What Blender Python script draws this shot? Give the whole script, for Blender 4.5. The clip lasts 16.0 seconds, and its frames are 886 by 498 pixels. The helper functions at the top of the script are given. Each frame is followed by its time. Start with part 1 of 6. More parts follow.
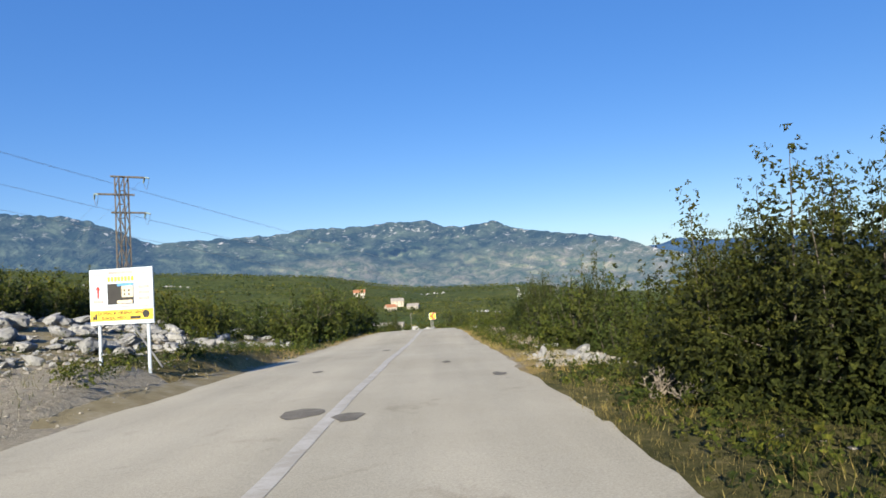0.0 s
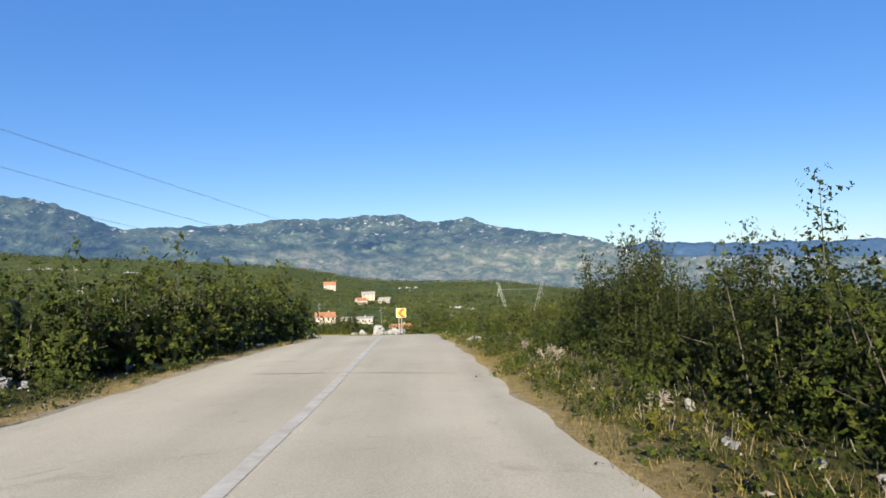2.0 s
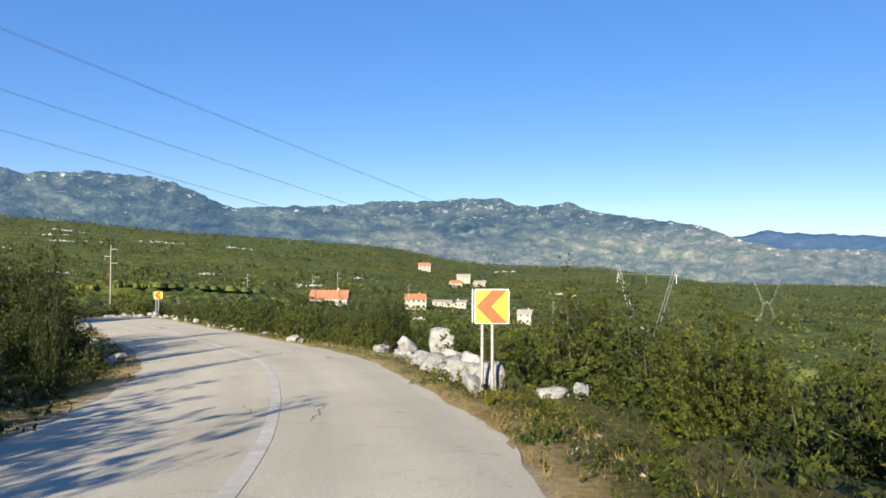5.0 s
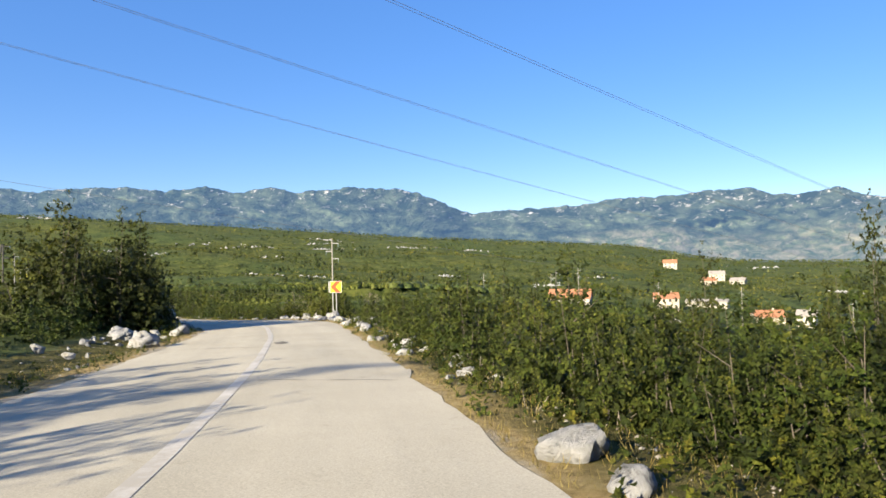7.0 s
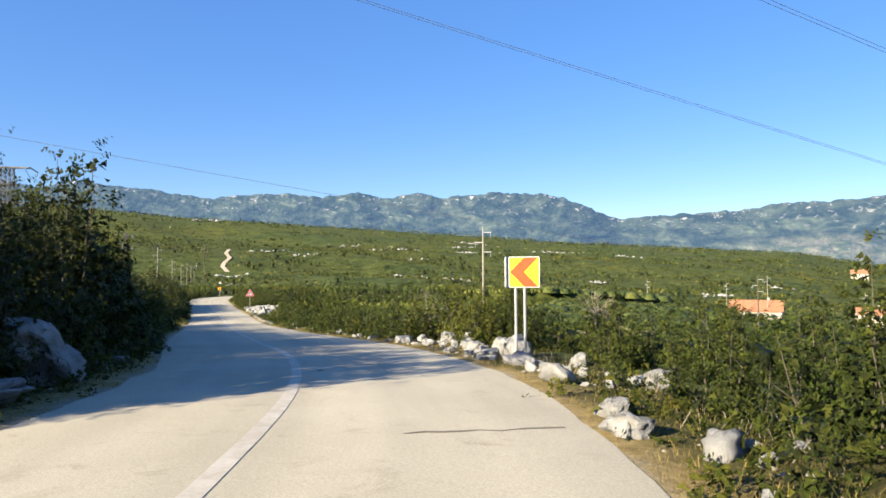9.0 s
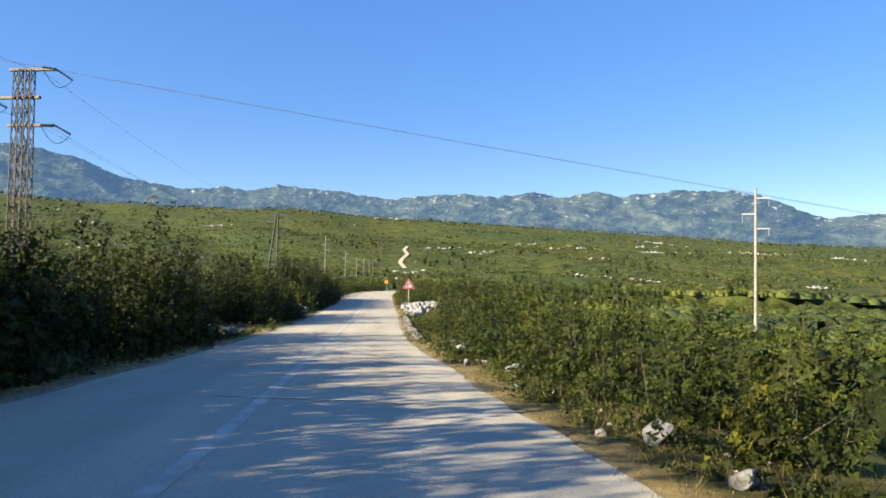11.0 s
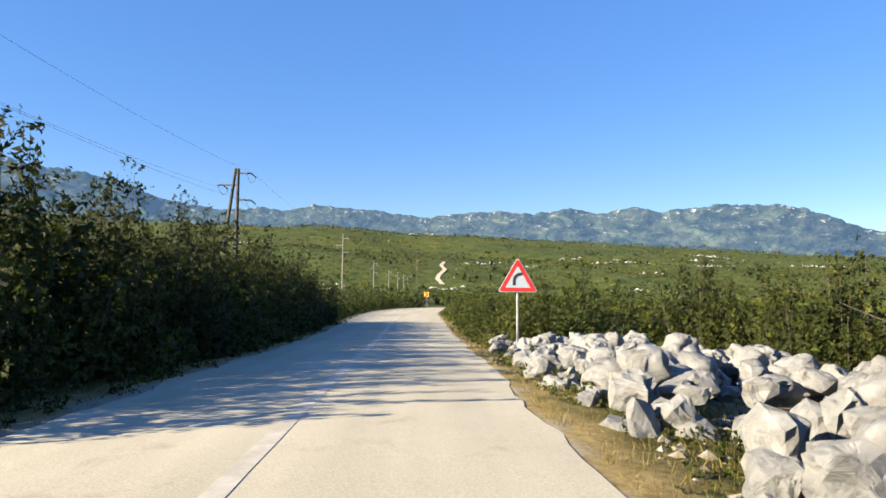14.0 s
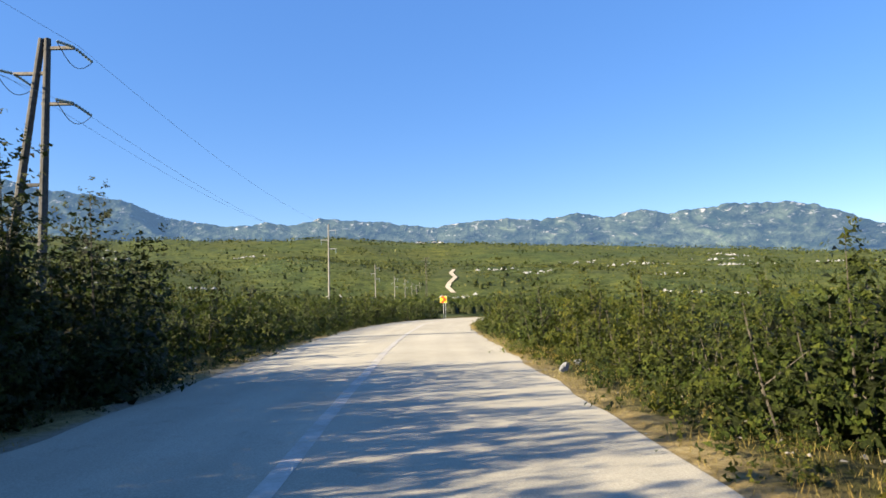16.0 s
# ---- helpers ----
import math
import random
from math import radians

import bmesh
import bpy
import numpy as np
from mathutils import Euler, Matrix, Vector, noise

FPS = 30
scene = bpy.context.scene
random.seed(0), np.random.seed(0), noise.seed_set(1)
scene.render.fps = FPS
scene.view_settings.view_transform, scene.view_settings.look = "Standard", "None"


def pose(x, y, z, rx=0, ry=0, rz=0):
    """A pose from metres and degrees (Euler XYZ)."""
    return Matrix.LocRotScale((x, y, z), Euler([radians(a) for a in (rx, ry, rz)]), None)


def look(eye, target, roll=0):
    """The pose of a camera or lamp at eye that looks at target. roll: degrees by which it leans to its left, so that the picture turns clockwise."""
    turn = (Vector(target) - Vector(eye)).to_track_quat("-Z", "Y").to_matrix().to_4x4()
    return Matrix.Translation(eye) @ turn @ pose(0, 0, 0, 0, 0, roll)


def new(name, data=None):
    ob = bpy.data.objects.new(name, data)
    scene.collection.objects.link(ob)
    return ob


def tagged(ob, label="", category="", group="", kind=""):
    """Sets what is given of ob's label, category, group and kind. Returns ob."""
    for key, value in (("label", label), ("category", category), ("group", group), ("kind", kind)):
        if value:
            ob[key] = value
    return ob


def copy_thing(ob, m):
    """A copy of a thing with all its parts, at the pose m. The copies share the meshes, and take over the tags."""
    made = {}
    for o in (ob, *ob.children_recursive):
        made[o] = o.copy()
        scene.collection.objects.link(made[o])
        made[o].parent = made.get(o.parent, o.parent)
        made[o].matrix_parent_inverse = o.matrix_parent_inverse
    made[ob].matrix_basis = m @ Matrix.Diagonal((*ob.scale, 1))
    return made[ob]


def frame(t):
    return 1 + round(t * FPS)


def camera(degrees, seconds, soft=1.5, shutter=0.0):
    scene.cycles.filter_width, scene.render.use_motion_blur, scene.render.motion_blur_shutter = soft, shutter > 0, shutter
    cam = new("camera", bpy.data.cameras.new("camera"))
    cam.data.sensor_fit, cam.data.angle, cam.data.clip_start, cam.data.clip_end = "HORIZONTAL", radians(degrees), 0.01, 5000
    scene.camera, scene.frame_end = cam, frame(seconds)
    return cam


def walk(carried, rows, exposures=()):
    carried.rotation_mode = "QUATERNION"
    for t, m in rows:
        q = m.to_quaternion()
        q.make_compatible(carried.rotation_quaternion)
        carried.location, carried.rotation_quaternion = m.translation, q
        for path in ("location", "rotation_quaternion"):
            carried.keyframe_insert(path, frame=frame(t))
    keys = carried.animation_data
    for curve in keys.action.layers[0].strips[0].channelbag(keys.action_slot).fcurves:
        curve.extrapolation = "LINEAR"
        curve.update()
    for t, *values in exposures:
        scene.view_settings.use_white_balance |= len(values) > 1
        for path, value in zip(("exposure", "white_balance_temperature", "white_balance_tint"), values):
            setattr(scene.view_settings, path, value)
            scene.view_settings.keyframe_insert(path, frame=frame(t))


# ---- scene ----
cam = camera(67.6, 16.0, soft=1.6)
PATH = [
    (0.0, pose(-0.000, -0.000, 1.170, 92.868, 3.329, 0.200)),
    (0.2, pose(-0.064, 1.969, 1.093, 93.291, 3.119, -0.742)),
    (0.4, pose(-0.115, 3.918, 1.012, 93.198, 2.899, -1.169)),
    (0.5, pose(-0.135, 4.880, 0.973, 93.067, 2.887, -1.310)),
    (1.0, pose(-0.211, 9.526, 0.795, 92.240, 3.673, -1.234)),
    (1.5, pose(-0.128, 13.975, 0.560, 92.379, 3.376, -1.567)),
    (2.0, pose(-0.218, 19.090, 0.341, 92.379, 1.609, -2.135)),
    (2.5, pose(-0.155, 24.524, 0.015, 91.800, 1.771, -2.750)),
    (3.0, pose(-0.131, 30.067, -0.229, 92.488, 1.545, -3.181)),
    (3.5, pose(-0.067, 35.572, -0.398, 92.189, 1.086, -2.005)),
    (4.0, pose(-0.139, 40.960, -0.566, 91.797, 0.636, -0.233)),
    (4.5, pose(-0.418, 46.195, -0.810, 91.428, 0.181, 2.481)),
    (5.0, pose(-0.987, 51.319, -1.206, 91.129, -0.195, 6.244)),
    (5.3, pose(-1.534, 54.407, -1.552, 90.829, -0.268, 8.856)),
    (5.5, pose(-2.115, 56.483, -1.837, 90.509, -0.253, 10.673)),
    (6.0, pose(-3.730, 61.937, -2.309, 91.384, 1.368, 15.324)),
    (6.5, pose(-5.948, 67.375, -2.650, 91.532, 1.185, 20.135)),
    (7.0, pose(-8.591, 72.587, -2.969, 91.452, 1.380, 26.414)),
    (7.5, pose(-11.782, 77.442, -3.293, 91.661, 2.245, 31.228)),
    (8.0, pose(-15.346, 82.106, -3.553, 92.744, 1.142, 34.672)),
    (8.5, pose(-18.939, 86.517, -3.805, 92.377, 0.626, 36.852)),
    (9.0, pose(-22.477, 90.416, -3.979, 92.103, 0.222, 38.769)),
    (9.5, pose(-26.918, 94.952, -4.204, 92.252, -0.648, 42.687)),
    (10.0, pose(-31.158, 98.592, -4.472, 91.626, -1.679, 47.790)),
    (10.5, pose(-35.786, 101.998, -4.790, 91.847, -1.301, 51.079)),
    (11.0, pose(-40.826, 105.305, -5.131, 92.031, -0.912, 53.772)),
    (11.5, pose(-46.239, 108.555, -5.468, 92.189, -0.509, 55.568)),
    (12.0, pose(-51.902, 111.773, -5.777, 92.288, -0.036, 56.461)),
    (12.5, pose(-57.643, 114.972, -6.029, 92.254, 0.592, 56.750)),
    (13.0, pose(-63.193, 118.308, -6.198, 93.006, -0.321, 55.605)),
    (13.5, pose(-68.884, 121.750, -6.406, 93.327, -0.931, 56.264)),
    (14.0, pose(-74.565, 125.173, -6.542, 93.591, -0.503, 56.820)),
    (14.5, pose(-80.048, 128.399, -6.658, 93.390, 0.245, 57.153)),
    (15.0, pose(-85.784, 131.820, -6.787, 94.121, 0.793, 56.916)),
    (15.5, pose(-91.225, 135.109, -6.913, 95.129, 0.001, 57.343)),
    (16.0, pose(-97.402, 138.495, -7.146, 94.452, 1.506, 57.607)),
]
walk(cam, PATH, exposures=[(0.0, 1.5, 6100, 10), (3.0, 1.68, 6300, 10), (5.5, 1.75, 6450, 10), (7.0, 1.97, 6600, 10), (9.0, 2.05, 6750, 10), (12.5, 2.06, 6800, 10), (16.0, 2.12, 6850, 10)])

# ---- world, sun ----
SUN_UP, SUN_FROM = 21.0, Vector((-0.17, -0.985, 0)).normalized()
world = bpy.data.worlds.new("sky")
scene.world = world
world.use_nodes = True
wn = world.node_tree.nodes
sky = wn.new("ShaderNodeTexSky")
sky.sky_type = "NISHITA"
sky.sun_disc = False
sky.sun_elevation = radians(SUN_UP)
sky.sun_rotation = math.atan2(SUN_FROM.x, SUN_FROM.y)
sky.altitude = 300
sky.air_density, sky.dust_density, sky.ozone_density = 1.0, 0.1, 1.6
vivid = wn.new("ShaderNodeHueSaturation")
vivid.inputs["Hue"].default_value = 0.508
vivid.inputs["Saturation"].default_value = 1.35
wn["Background"].inputs["Strength"].default_value = 0.056
world.node_tree.links.new(sky.outputs["Color"], vivid.inputs["Color"])
even = wn.new("ShaderNodeMix")
even.data_type = "RGBA"
even.inputs["Factor"].default_value = 0.5
even.inputs[7].default_value = (0.62, 1.54, 4.25, 1)
world.node_tree.links.new(vivid.outputs["Color"], even.inputs[6])
world.node_tree.links.new(even.outputs[2], wn["Background"].inputs["Color"])
sun = new("sun", bpy.data.lights.new("sun", "SUN"))
sun.data.energy, sun.data.angle, sun.data.color = 5.0, radians(0.6), (1.0, 0.86, 0.64)
sun_to = Vector((SUN_FROM.x * math.cos(radians(SUN_UP)), SUN_FROM.y * math.cos(radians(SUN_UP)), math.sin(radians(SUN_UP))))
sun.matrix_world = look(sun_to * 100, (0, 0, 0))

# ---- materials ----
def material(name, rough=0.8, metal=0.0):
    m = bpy.data.materials.new(name)
    m.use_nodes = True
    b = m.node_tree.nodes["Principled BSDF"]
    b.inputs["Roughness"].default_value, b.inputs["Metallic"].default_value = rough, metal
    return m, m.node_tree.nodes, m.node_tree.links, b


def ramp(nodes, stops):
    r = nodes.new("ShaderNodeValToRGB")
    el = r.color_ramp.elements
    while len(el) < len(stops):
        el.new(0.5)
    for e, (p, c) in zip(el, stops):
        e.position, e.color = p, (*c, 1) if len(c) == 3 else c
    return r


def noise_tex(nodes, links, scale, detail=6, rough=0.6, coord=None, warp=0.0):
    n = nodes.new("ShaderNodeTexNoise")
    n.inputs["Scale"].default_value, n.inputs["Detail"].default_value = scale, detail
    n.inputs["Roughness"].default_value, n.inputs["Distortion"].default_value = rough, warp
    if coord is None:
        coord = nodes.new("ShaderNodeNewGeometry").outputs["Position"]
    links.new(coord, n.inputs["Vector"])
    return n.outputs["Fac"]


def mixed(nodes, links, fac, a, b, kind="MIX"):
    x = nodes.new("ShaderNodeMix")
    x.data_type, x.blend_type = "RGBA", kind
    for sock, v in ((x.inputs["Factor"], fac), (x.inputs[6], a), (x.inputs[7], b)):
        if isinstance(v, (int, float)):
            sock.default_value = v
        elif isinstance(v, tuple):
            sock.default_value = (*v, 1)
        else:
            links.new(v, sock)
    return x.outputs[2]


def bumped(nodes, links, bsdf, fac, strength=0.4, dist=0.05):
    b = nodes.new("ShaderNodeBump")
    b.inputs["Strength"].default_value, b.inputs["Distance"].default_value = strength, dist
    links.new(fac, b.inputs["Height"])
    links.new(b.outputs["Normal"], bsdf.inputs["Normal"])


def mottled(name, a, b, scale, rough=0.8, metal=0.0, bump=0.3, dist=0.02, fine=8.0, own=False):
    """Two tones at two scales with a fine relief; own: in the object's own coordinates."""
    m, n, l, p = material(name, rough, metal)
    co = n.new("ShaderNodeTexCoord").outputs["Object"] if own else None
    big = noise_tex(n, l, scale, 5, 0.6, co)
    small = noise_tex(n, l, scale * fine, 4, 0.7, co)
    r1 = ramp(n, [(0.35, a), (0.65, b)])
    l.new(big, r1.inputs["Fac"])
    r2 = ramp(n, [(0.25, (0.94, 0.94, 0.94) if own else (0.72, 0.72, 0.72)), (0.75, (1.05, 1.05, 1.05) if own else (1.15, 1.15, 1.15))])
    l.new(small, r2.inputs["Fac"])
    l.new(mixed(n, l, 1.0, r1.outputs["Color"], r2.outputs["Color"], "MULTIPLY"), p.inputs["Base Color"])
    if bump:
        bumped(n, l, p, small, bump, dist)
    return m


def leaf_material(name, dark, mid, light, glow=0.13, spots=0.11, tip=(0.078, 0.072, 0.017), relief=0.0):
    """Foliage; tone: the shade of green of each shrub; towards the tops it turns paler and yellower."""
    m, n, l, p = material(name, 0.55)
    geo = n.new("ShaderNodeNewGeometry")
    info = n.new("ShaderNodeObjectInfo")
    r = ramp(n, [(0.0, dark), (0.55, mid), (1.0, light)])
    l.new(geo.outputs["Random Per Island"], r.inputs["Fac"])
    tone = ramp(n, [(0.0, (0.75, 0.85, 0.8)), (0.5, (1, 1, 1)), (1.0, (1.18, 1.12, 0.95))])
    l.new(info.outputs["Random"], tone.inputs["Fac"])
    own = n.new("ShaderNodeAttribute")
    own.attribute_name = "tone"
    add = n.new("ShaderNodeMath")
    add.inputs[1].default_value = 0.5
    l.new(own.outputs["Fac"], add.inputs[0])
    shade = ramp(n, [(0.0, (0.5, 0.62, 0.66)), (0.5, (1, 1, 1)), (1.0, (1.55, 1.32, 0.95))])
    l.new(add.outputs["Value"], shade.inputs["Fac"])
    patch = ramp(n, [(0.35, (0.68, 0.78, 0.85)), (0.65, (1.3, 1.15, 0.88))])
    l.new(noise_tex(n, l, spots, 4, 0.65), patch.inputs["Fac"])
    fine = noise_tex(n, l, 3.1, 5, 0.7)
    shoot = n.new("ShaderNodeAttribute")
    shoot.attribute_name = "tip_mix"
    some = n.new("ShaderNodeMath")
    some.operation, some.use_clamp = "MULTIPLY", True
    l.new(shoot.outputs["Fac"], some.inputs[0])
    l.new(fine, some.inputs[1])
    c = mixed(n, l, some.outputs["Value"], r.outputs["Color"], tip)
    for k in (tone, shade, patch):
        c = mixed(n, l, 1.0, c, k.outputs["Color"], "MULTIPLY")
    grain = noise_tex(n, l, 5.0 if relief else 26.0, 6, 0.75)
    speck = ramp(n, [(0.36, (0.6, 0.62, 0.62) if relief else (0.42, 0.46, 0.46)), (0.64, (1.3, 1.27, 1.2) if relief else (1.5, 1.45, 1.3))])
    l.new(grain, speck.inputs["Fac"])
    c = mixed(n, l, 1.0, c, speck.outputs["Color"], "MULTIPLY")
    bumped(n, l, p, grain, 1.0, relief or 0.04)
    l.new(c, p.inputs["Base Color"])
    p.inputs["Specular IOR Level"].default_value = 0.15
    t = n.new("ShaderNodeBsdfTranslucent")
    l.new(mixed(n, l, 1.0, c, (1.2, 1.3, 0.6), "MULTIPLY"), t.inputs["Color"])
    s = n.new("ShaderNodeMixShader")
    s.inputs["Fac"].default_value = glow
    l.new(p.outputs["BSDF"], s.inputs[1])
    l.new(t.outputs["BSDF"], s.inputs[2])
    l.new(s.outputs["Shader"], n["Material Output"].inputs["Surface"])
    return m


LEAF = leaf_material("shrub_leaves", (0.0207, 0.0353, 0.0069), (0.0414, 0.0617, 0.0118), (0.0783, 0.0941, 0.0216), 0.21)
LEAF_TREE = leaf_material("tree_leaves", (0.0151, 0.0224, 0.0055), (0.0282, 0.0403, 0.0087), (0.0529, 0.0620, 0.0158), 0.22, tip=(0.0495, 0.0534, 0.0143))
LEAF_FAR = leaf_material("woodland_leaves", (0.021, 0.034, 0.01), (0.042, 0.057, 0.016), (0.072, 0.081, 0.025), 0.12, 0.035)
CANOPY = leaf_material("woodland_canopy", (0.038, 0.056, 0.015), (0.05, 0.07, 0.019), (0.066, 0.082, 0.026), 0.0, 0.035, relief=0.07)
GRASS = leaf_material("dry_grass", (0.156, 0.12, 0.045), (0.24, 0.186, 0.078), (0.33, 0.27, 0.126), 0.2)
GREEN_GRASS = leaf_material("green_weeds", (0.036, 0.045, 0.011), (0.066, 0.075, 0.019), (0.126, 0.12, 0.042), 0.2)
# darkened copy of the leaves: shade inside the crowns put into colour
INNER_SHADE = leaf_material("shade_toned_inner_leaves", (0.012, 0.018, 0.005), (0.022, 0.03, 0.007), (0.036, 0.045, 0.01), 0.1)
BARK = mottled("grey_bark", (0.036, 0.031, 0.024), (0.09, 0.078, 0.06), 9, 0.9, fine=6)
DEADWOOD = mottled("bleached_wood", (0.114, 0.096, 0.075), (0.204, 0.18, 0.15), 7, 0.9)


def limestone(name, dark, mid, pale):
    m, n, l, p = material(name, 0.95)
    p.inputs["Specular IOR Level"].default_value = 0.2
    big = noise_tex(n, l, 1.6, 6, 0.65)
    pits = noise_tex(n, l, 4.5, 9, 0.75, None, 0.8)
    r1 = ramp(n, [(0.25, dark), (0.5, mid), (0.75, pale)])
    l.new(big, r1.inputs["Fac"])
    r2 = ramp(n, [(0.34, (0.46, 0.455, 0.44)), (0.46, (1, 1, 1)), (0.62, (1.18, 1.18, 1.18))])
    l.new(pits, r2.inputs["Fac"])
    lichen = ramp(n, [(0.58, (0, 0, 0)), (0.68, (1, 1, 1))])
    l.new(noise_tex(n, l, 4.1, 5, 0.6), lichen.inputs["Fac"])
    c = mixed(n, l, 1.0, r1.outputs["Color"], r2.outputs["Color"], "MULTIPLY")
    c = mixed(n, l, lichen.outputs["Color"], c, (0.216, 0.21, 0.18))
    l.new(c, p.inputs["Base Color"])
    bumped(n, l, p, pits, 1.0, 0.09)
    return m


STONE = limestone("limestone", (0.15, 0.155, 0.158), (0.225, 0.231, 0.234), (0.285, 0.29, 0.292))
STONE_PALE = limestone("pale_limestone", (0.156, 0.15, 0.135), (0.222, 0.213, 0.192), (0.27, 0.261, 0.237))


def ground_material():
    m, n, l, p = material("karst_ground", 1.0)
    p.inputs["Specular IOR Level"].default_value = 0.1
    soil = ramp(n, [(0.3, (0.132, 0.105, 0.06)), (0.5, (0.204, 0.174, 0.108)), (0.7, (0.3, 0.276, 0.222))])
    l.new(noise_tex(n, l, 0.9, 8, 0.7), soil.inputs["Fac"])
    green = ramp(n, [(0.4, (0.027, 0.04, 0.012)), (0.52, (0.054, 0.071, 0.021)), (0.62, (0.078, 0.091, 0.031)), (0.8, (0.108, 0.102, 0.048))])
    l.new(noise_tex(n, l, 0.3, 10, 0.8), green.inputs["Fac"])
    tone = ramp(n, [(0.35, (0.8, 0.9, 0.9)), (0.65, (1.2, 1.08, 0.85))])
    l.new(noise_tex(n, l, 0.011, 4, 0.6), tone.inputs["Fac"])
    rock = ramp(n, [(0.7, (0, 0, 0)), (0.76, (1, 1, 1))])
    l.new(noise_tex(n, l, 0.028, 9, 0.72), rock.inputs["Fac"])
    clump = ramp(n, [(0.36, (0.45, 0.5, 0.5)), (0.5, (1, 1, 1)), (0.66, (1.45, 1.35, 1.2))])
    l.new(noise_tex(n, l, 0.07, 7, 0.75), clump.inputs["Fac"])
    wood = mixed(n, l, 1.0, green.outputs["Color"], tone.outputs["Color"], "MULTIPLY")
    wood = mixed(n, l, 1.0, wood, clump.outputs["Color"], "MULTIPLY")
    wood = mixed(n, l, rock.outputs["Color"], wood, (0.252, 0.246, 0.222))
    attr = n.new("ShaderNodeAttribute")
    attr.attribute_name = "bare"
    c = mixed(n, l, attr.outputs["Fac"], wood, soil.outputs["Color"])
    l.new(c, p.inputs["Base Color"])
    bumped(n, l, p, noise_tex(n, l, 9, 6, 0.7), 0.5, 0.03)
    return m


GROUND = ground_material()


def road_material():
    m, n, l, p = material("worn_pale_asphalt", 0.95)
    p.inputs["Specular IOR Level"].default_value = 0.15
    big = ramp(n, [(0.3, (0.335, 0.316, 0.255)), (0.7, (0.402, 0.382, 0.316))])
    l.new(noise_tex(n, l, 0.35, 6, 0.6), big.inputs["Fac"])
    grain = ramp(n, [(0.3, (0.72, 0.72, 0.72)), (0.7, (1.15, 1.14, 1.12))])
    l.new(noise_tex(n, l, 55, 3, 0.8), grain.inputs["Fac"])
    att = n.new("ShaderNodeAttribute")
    att.attribute_name = "across"
    sep = n.new("ShaderNodeSeparateXYZ")
    l.new(att.outputs["Vector"], sep.inputs["Vector"])
    comb = n.new("ShaderNodeCombineXYZ")
    mul = n.new("ShaderNodeMath")
    mul.operation = "MULTIPLY"
    mul.inputs[1].default_value = 0.05
    l.new(sep.outputs["Y"], mul.inputs[0])
    l.new(sep.outputs["X"], comb.inputs["X"])
    l.new(mul.outputs["Value"], comb.inputs["Y"])
    tracks = ramp(n, [(0.35, (0.9, 0.9, 0.89)), (0.65, (1.07, 1.06, 1.04))])
    l.new(noise_tex(n, l, 1.1, 4, 0.5, comb.outputs["Vector"]), tracks.inputs["Fac"])
    stain = ramp(n, [(0.28, (0.78, 0.77, 0.75)), (0.42, (1, 1, 1))])
    l.new(noise_tex(n, l, 1.3, 7, 0.7, None, 0.8), stain.inputs["Fac"])
    c = mixed(n, l, 1.0, big.outputs["Color"], grain.outputs["Color"], "MULTIPLY")
    c = mixed(n, l, 1.0, c, tracks.outputs["Color"], "MULTIPLY")
    c = mixed(n, l, 1.0, c, stain.outputs["Color"], "MULTIPLY")
    l.new(c, p.inputs["Base Color"])
    bumped(n, l, p, noise_tex(n, l, 80, 2, 0.8), 0.35, 0.008)
    return m


ROAD = road_material()


def verge_material():
    m, n, l, p = material("grit_and_dry_grass", 1.0)
    p.inputs["Specular IOR Level"].default_value = 0.1
    grit = ramp(n, [(0.3, (0.18, 0.156, 0.114)), (0.5, (0.264, 0.24, 0.186)), (0.7, (0.336, 0.312, 0.258))])
    l.new(noise_tex(n, l, 14, 6, 0.75), grit.inputs["Fac"])
    straw = ramp(n, [(0.3, (0.12, 0.09, 0.039)), (0.5, (0.252, 0.192, 0.084)), (0.68, (0.33, 0.27, 0.138))])
    l.new(noise_tex(n, l, 7, 8, 0.75), straw.inputs["Fac"])
    weeds = ramp(n, [(0.35, (0.036, 0.039, 0.012)), (0.55, (0.084, 0.078, 0.027)), (0.7, (0.18, 0.15, 0.072))])
    l.new(noise_tex(n, l, 3.2, 9, 0.75), weeds.inputs["Fac"])
    att = n.new("ShaderNodeAttribute")
    att.attribute_name = "out"
    wav = n.new("ShaderNodeMath")
    wav.operation = "MULTIPLY_ADD"
    wav.inputs[1].default_value, wav.inputs[2].default_value = 1.5, -0.75
    l.new(noise_tex(n, l, 0.9, 5, 0.6), wav.inputs[0])
    put = n.new("ShaderNodeMath")
    l.new(att.outputs["Fac"], put.inputs[0])
    l.new(wav.outputs["Value"], put.inputs[1])
    steps = []
    for a, b in ((0.05, 0.35), (0.45, 1.0)):
        mr = n.new("ShaderNodeMapRange")
        mr.inputs["From Min"].default_value, mr.inputs["From Max"].default_value = a, b
        l.new(put.outputs["Value"], mr.inputs["Value"])
        steps.append(mr.outputs["Result"])
    c = mixed(n, l, steps[0], grit.outputs["Color"], straw.outputs["Color"])
    c = mixed(n, l, steps[1], c, weeds.outputs["Color"])
    l.new(c, p.inputs["Base Color"])
    bumped(n, l, p, noise_tex(n, l, 16, 7, 0.75), 1.0, 0.05)
    return m


VERGE = verge_material()


def worn_paint():
    m, n, l, p = material("worn_road_paint", 0.7)
    r = ramp(n, [(0.43, (0.312, 0.291, 0.24)), (0.64, (0.444, 0.429, 0.39))])
    l.new(noise_tex(n, l, 2.2, 10, 0.8), r.inputs["Fac"])
    l.new(r.outputs["Color"], p.inputs["Base Color"])
    return m


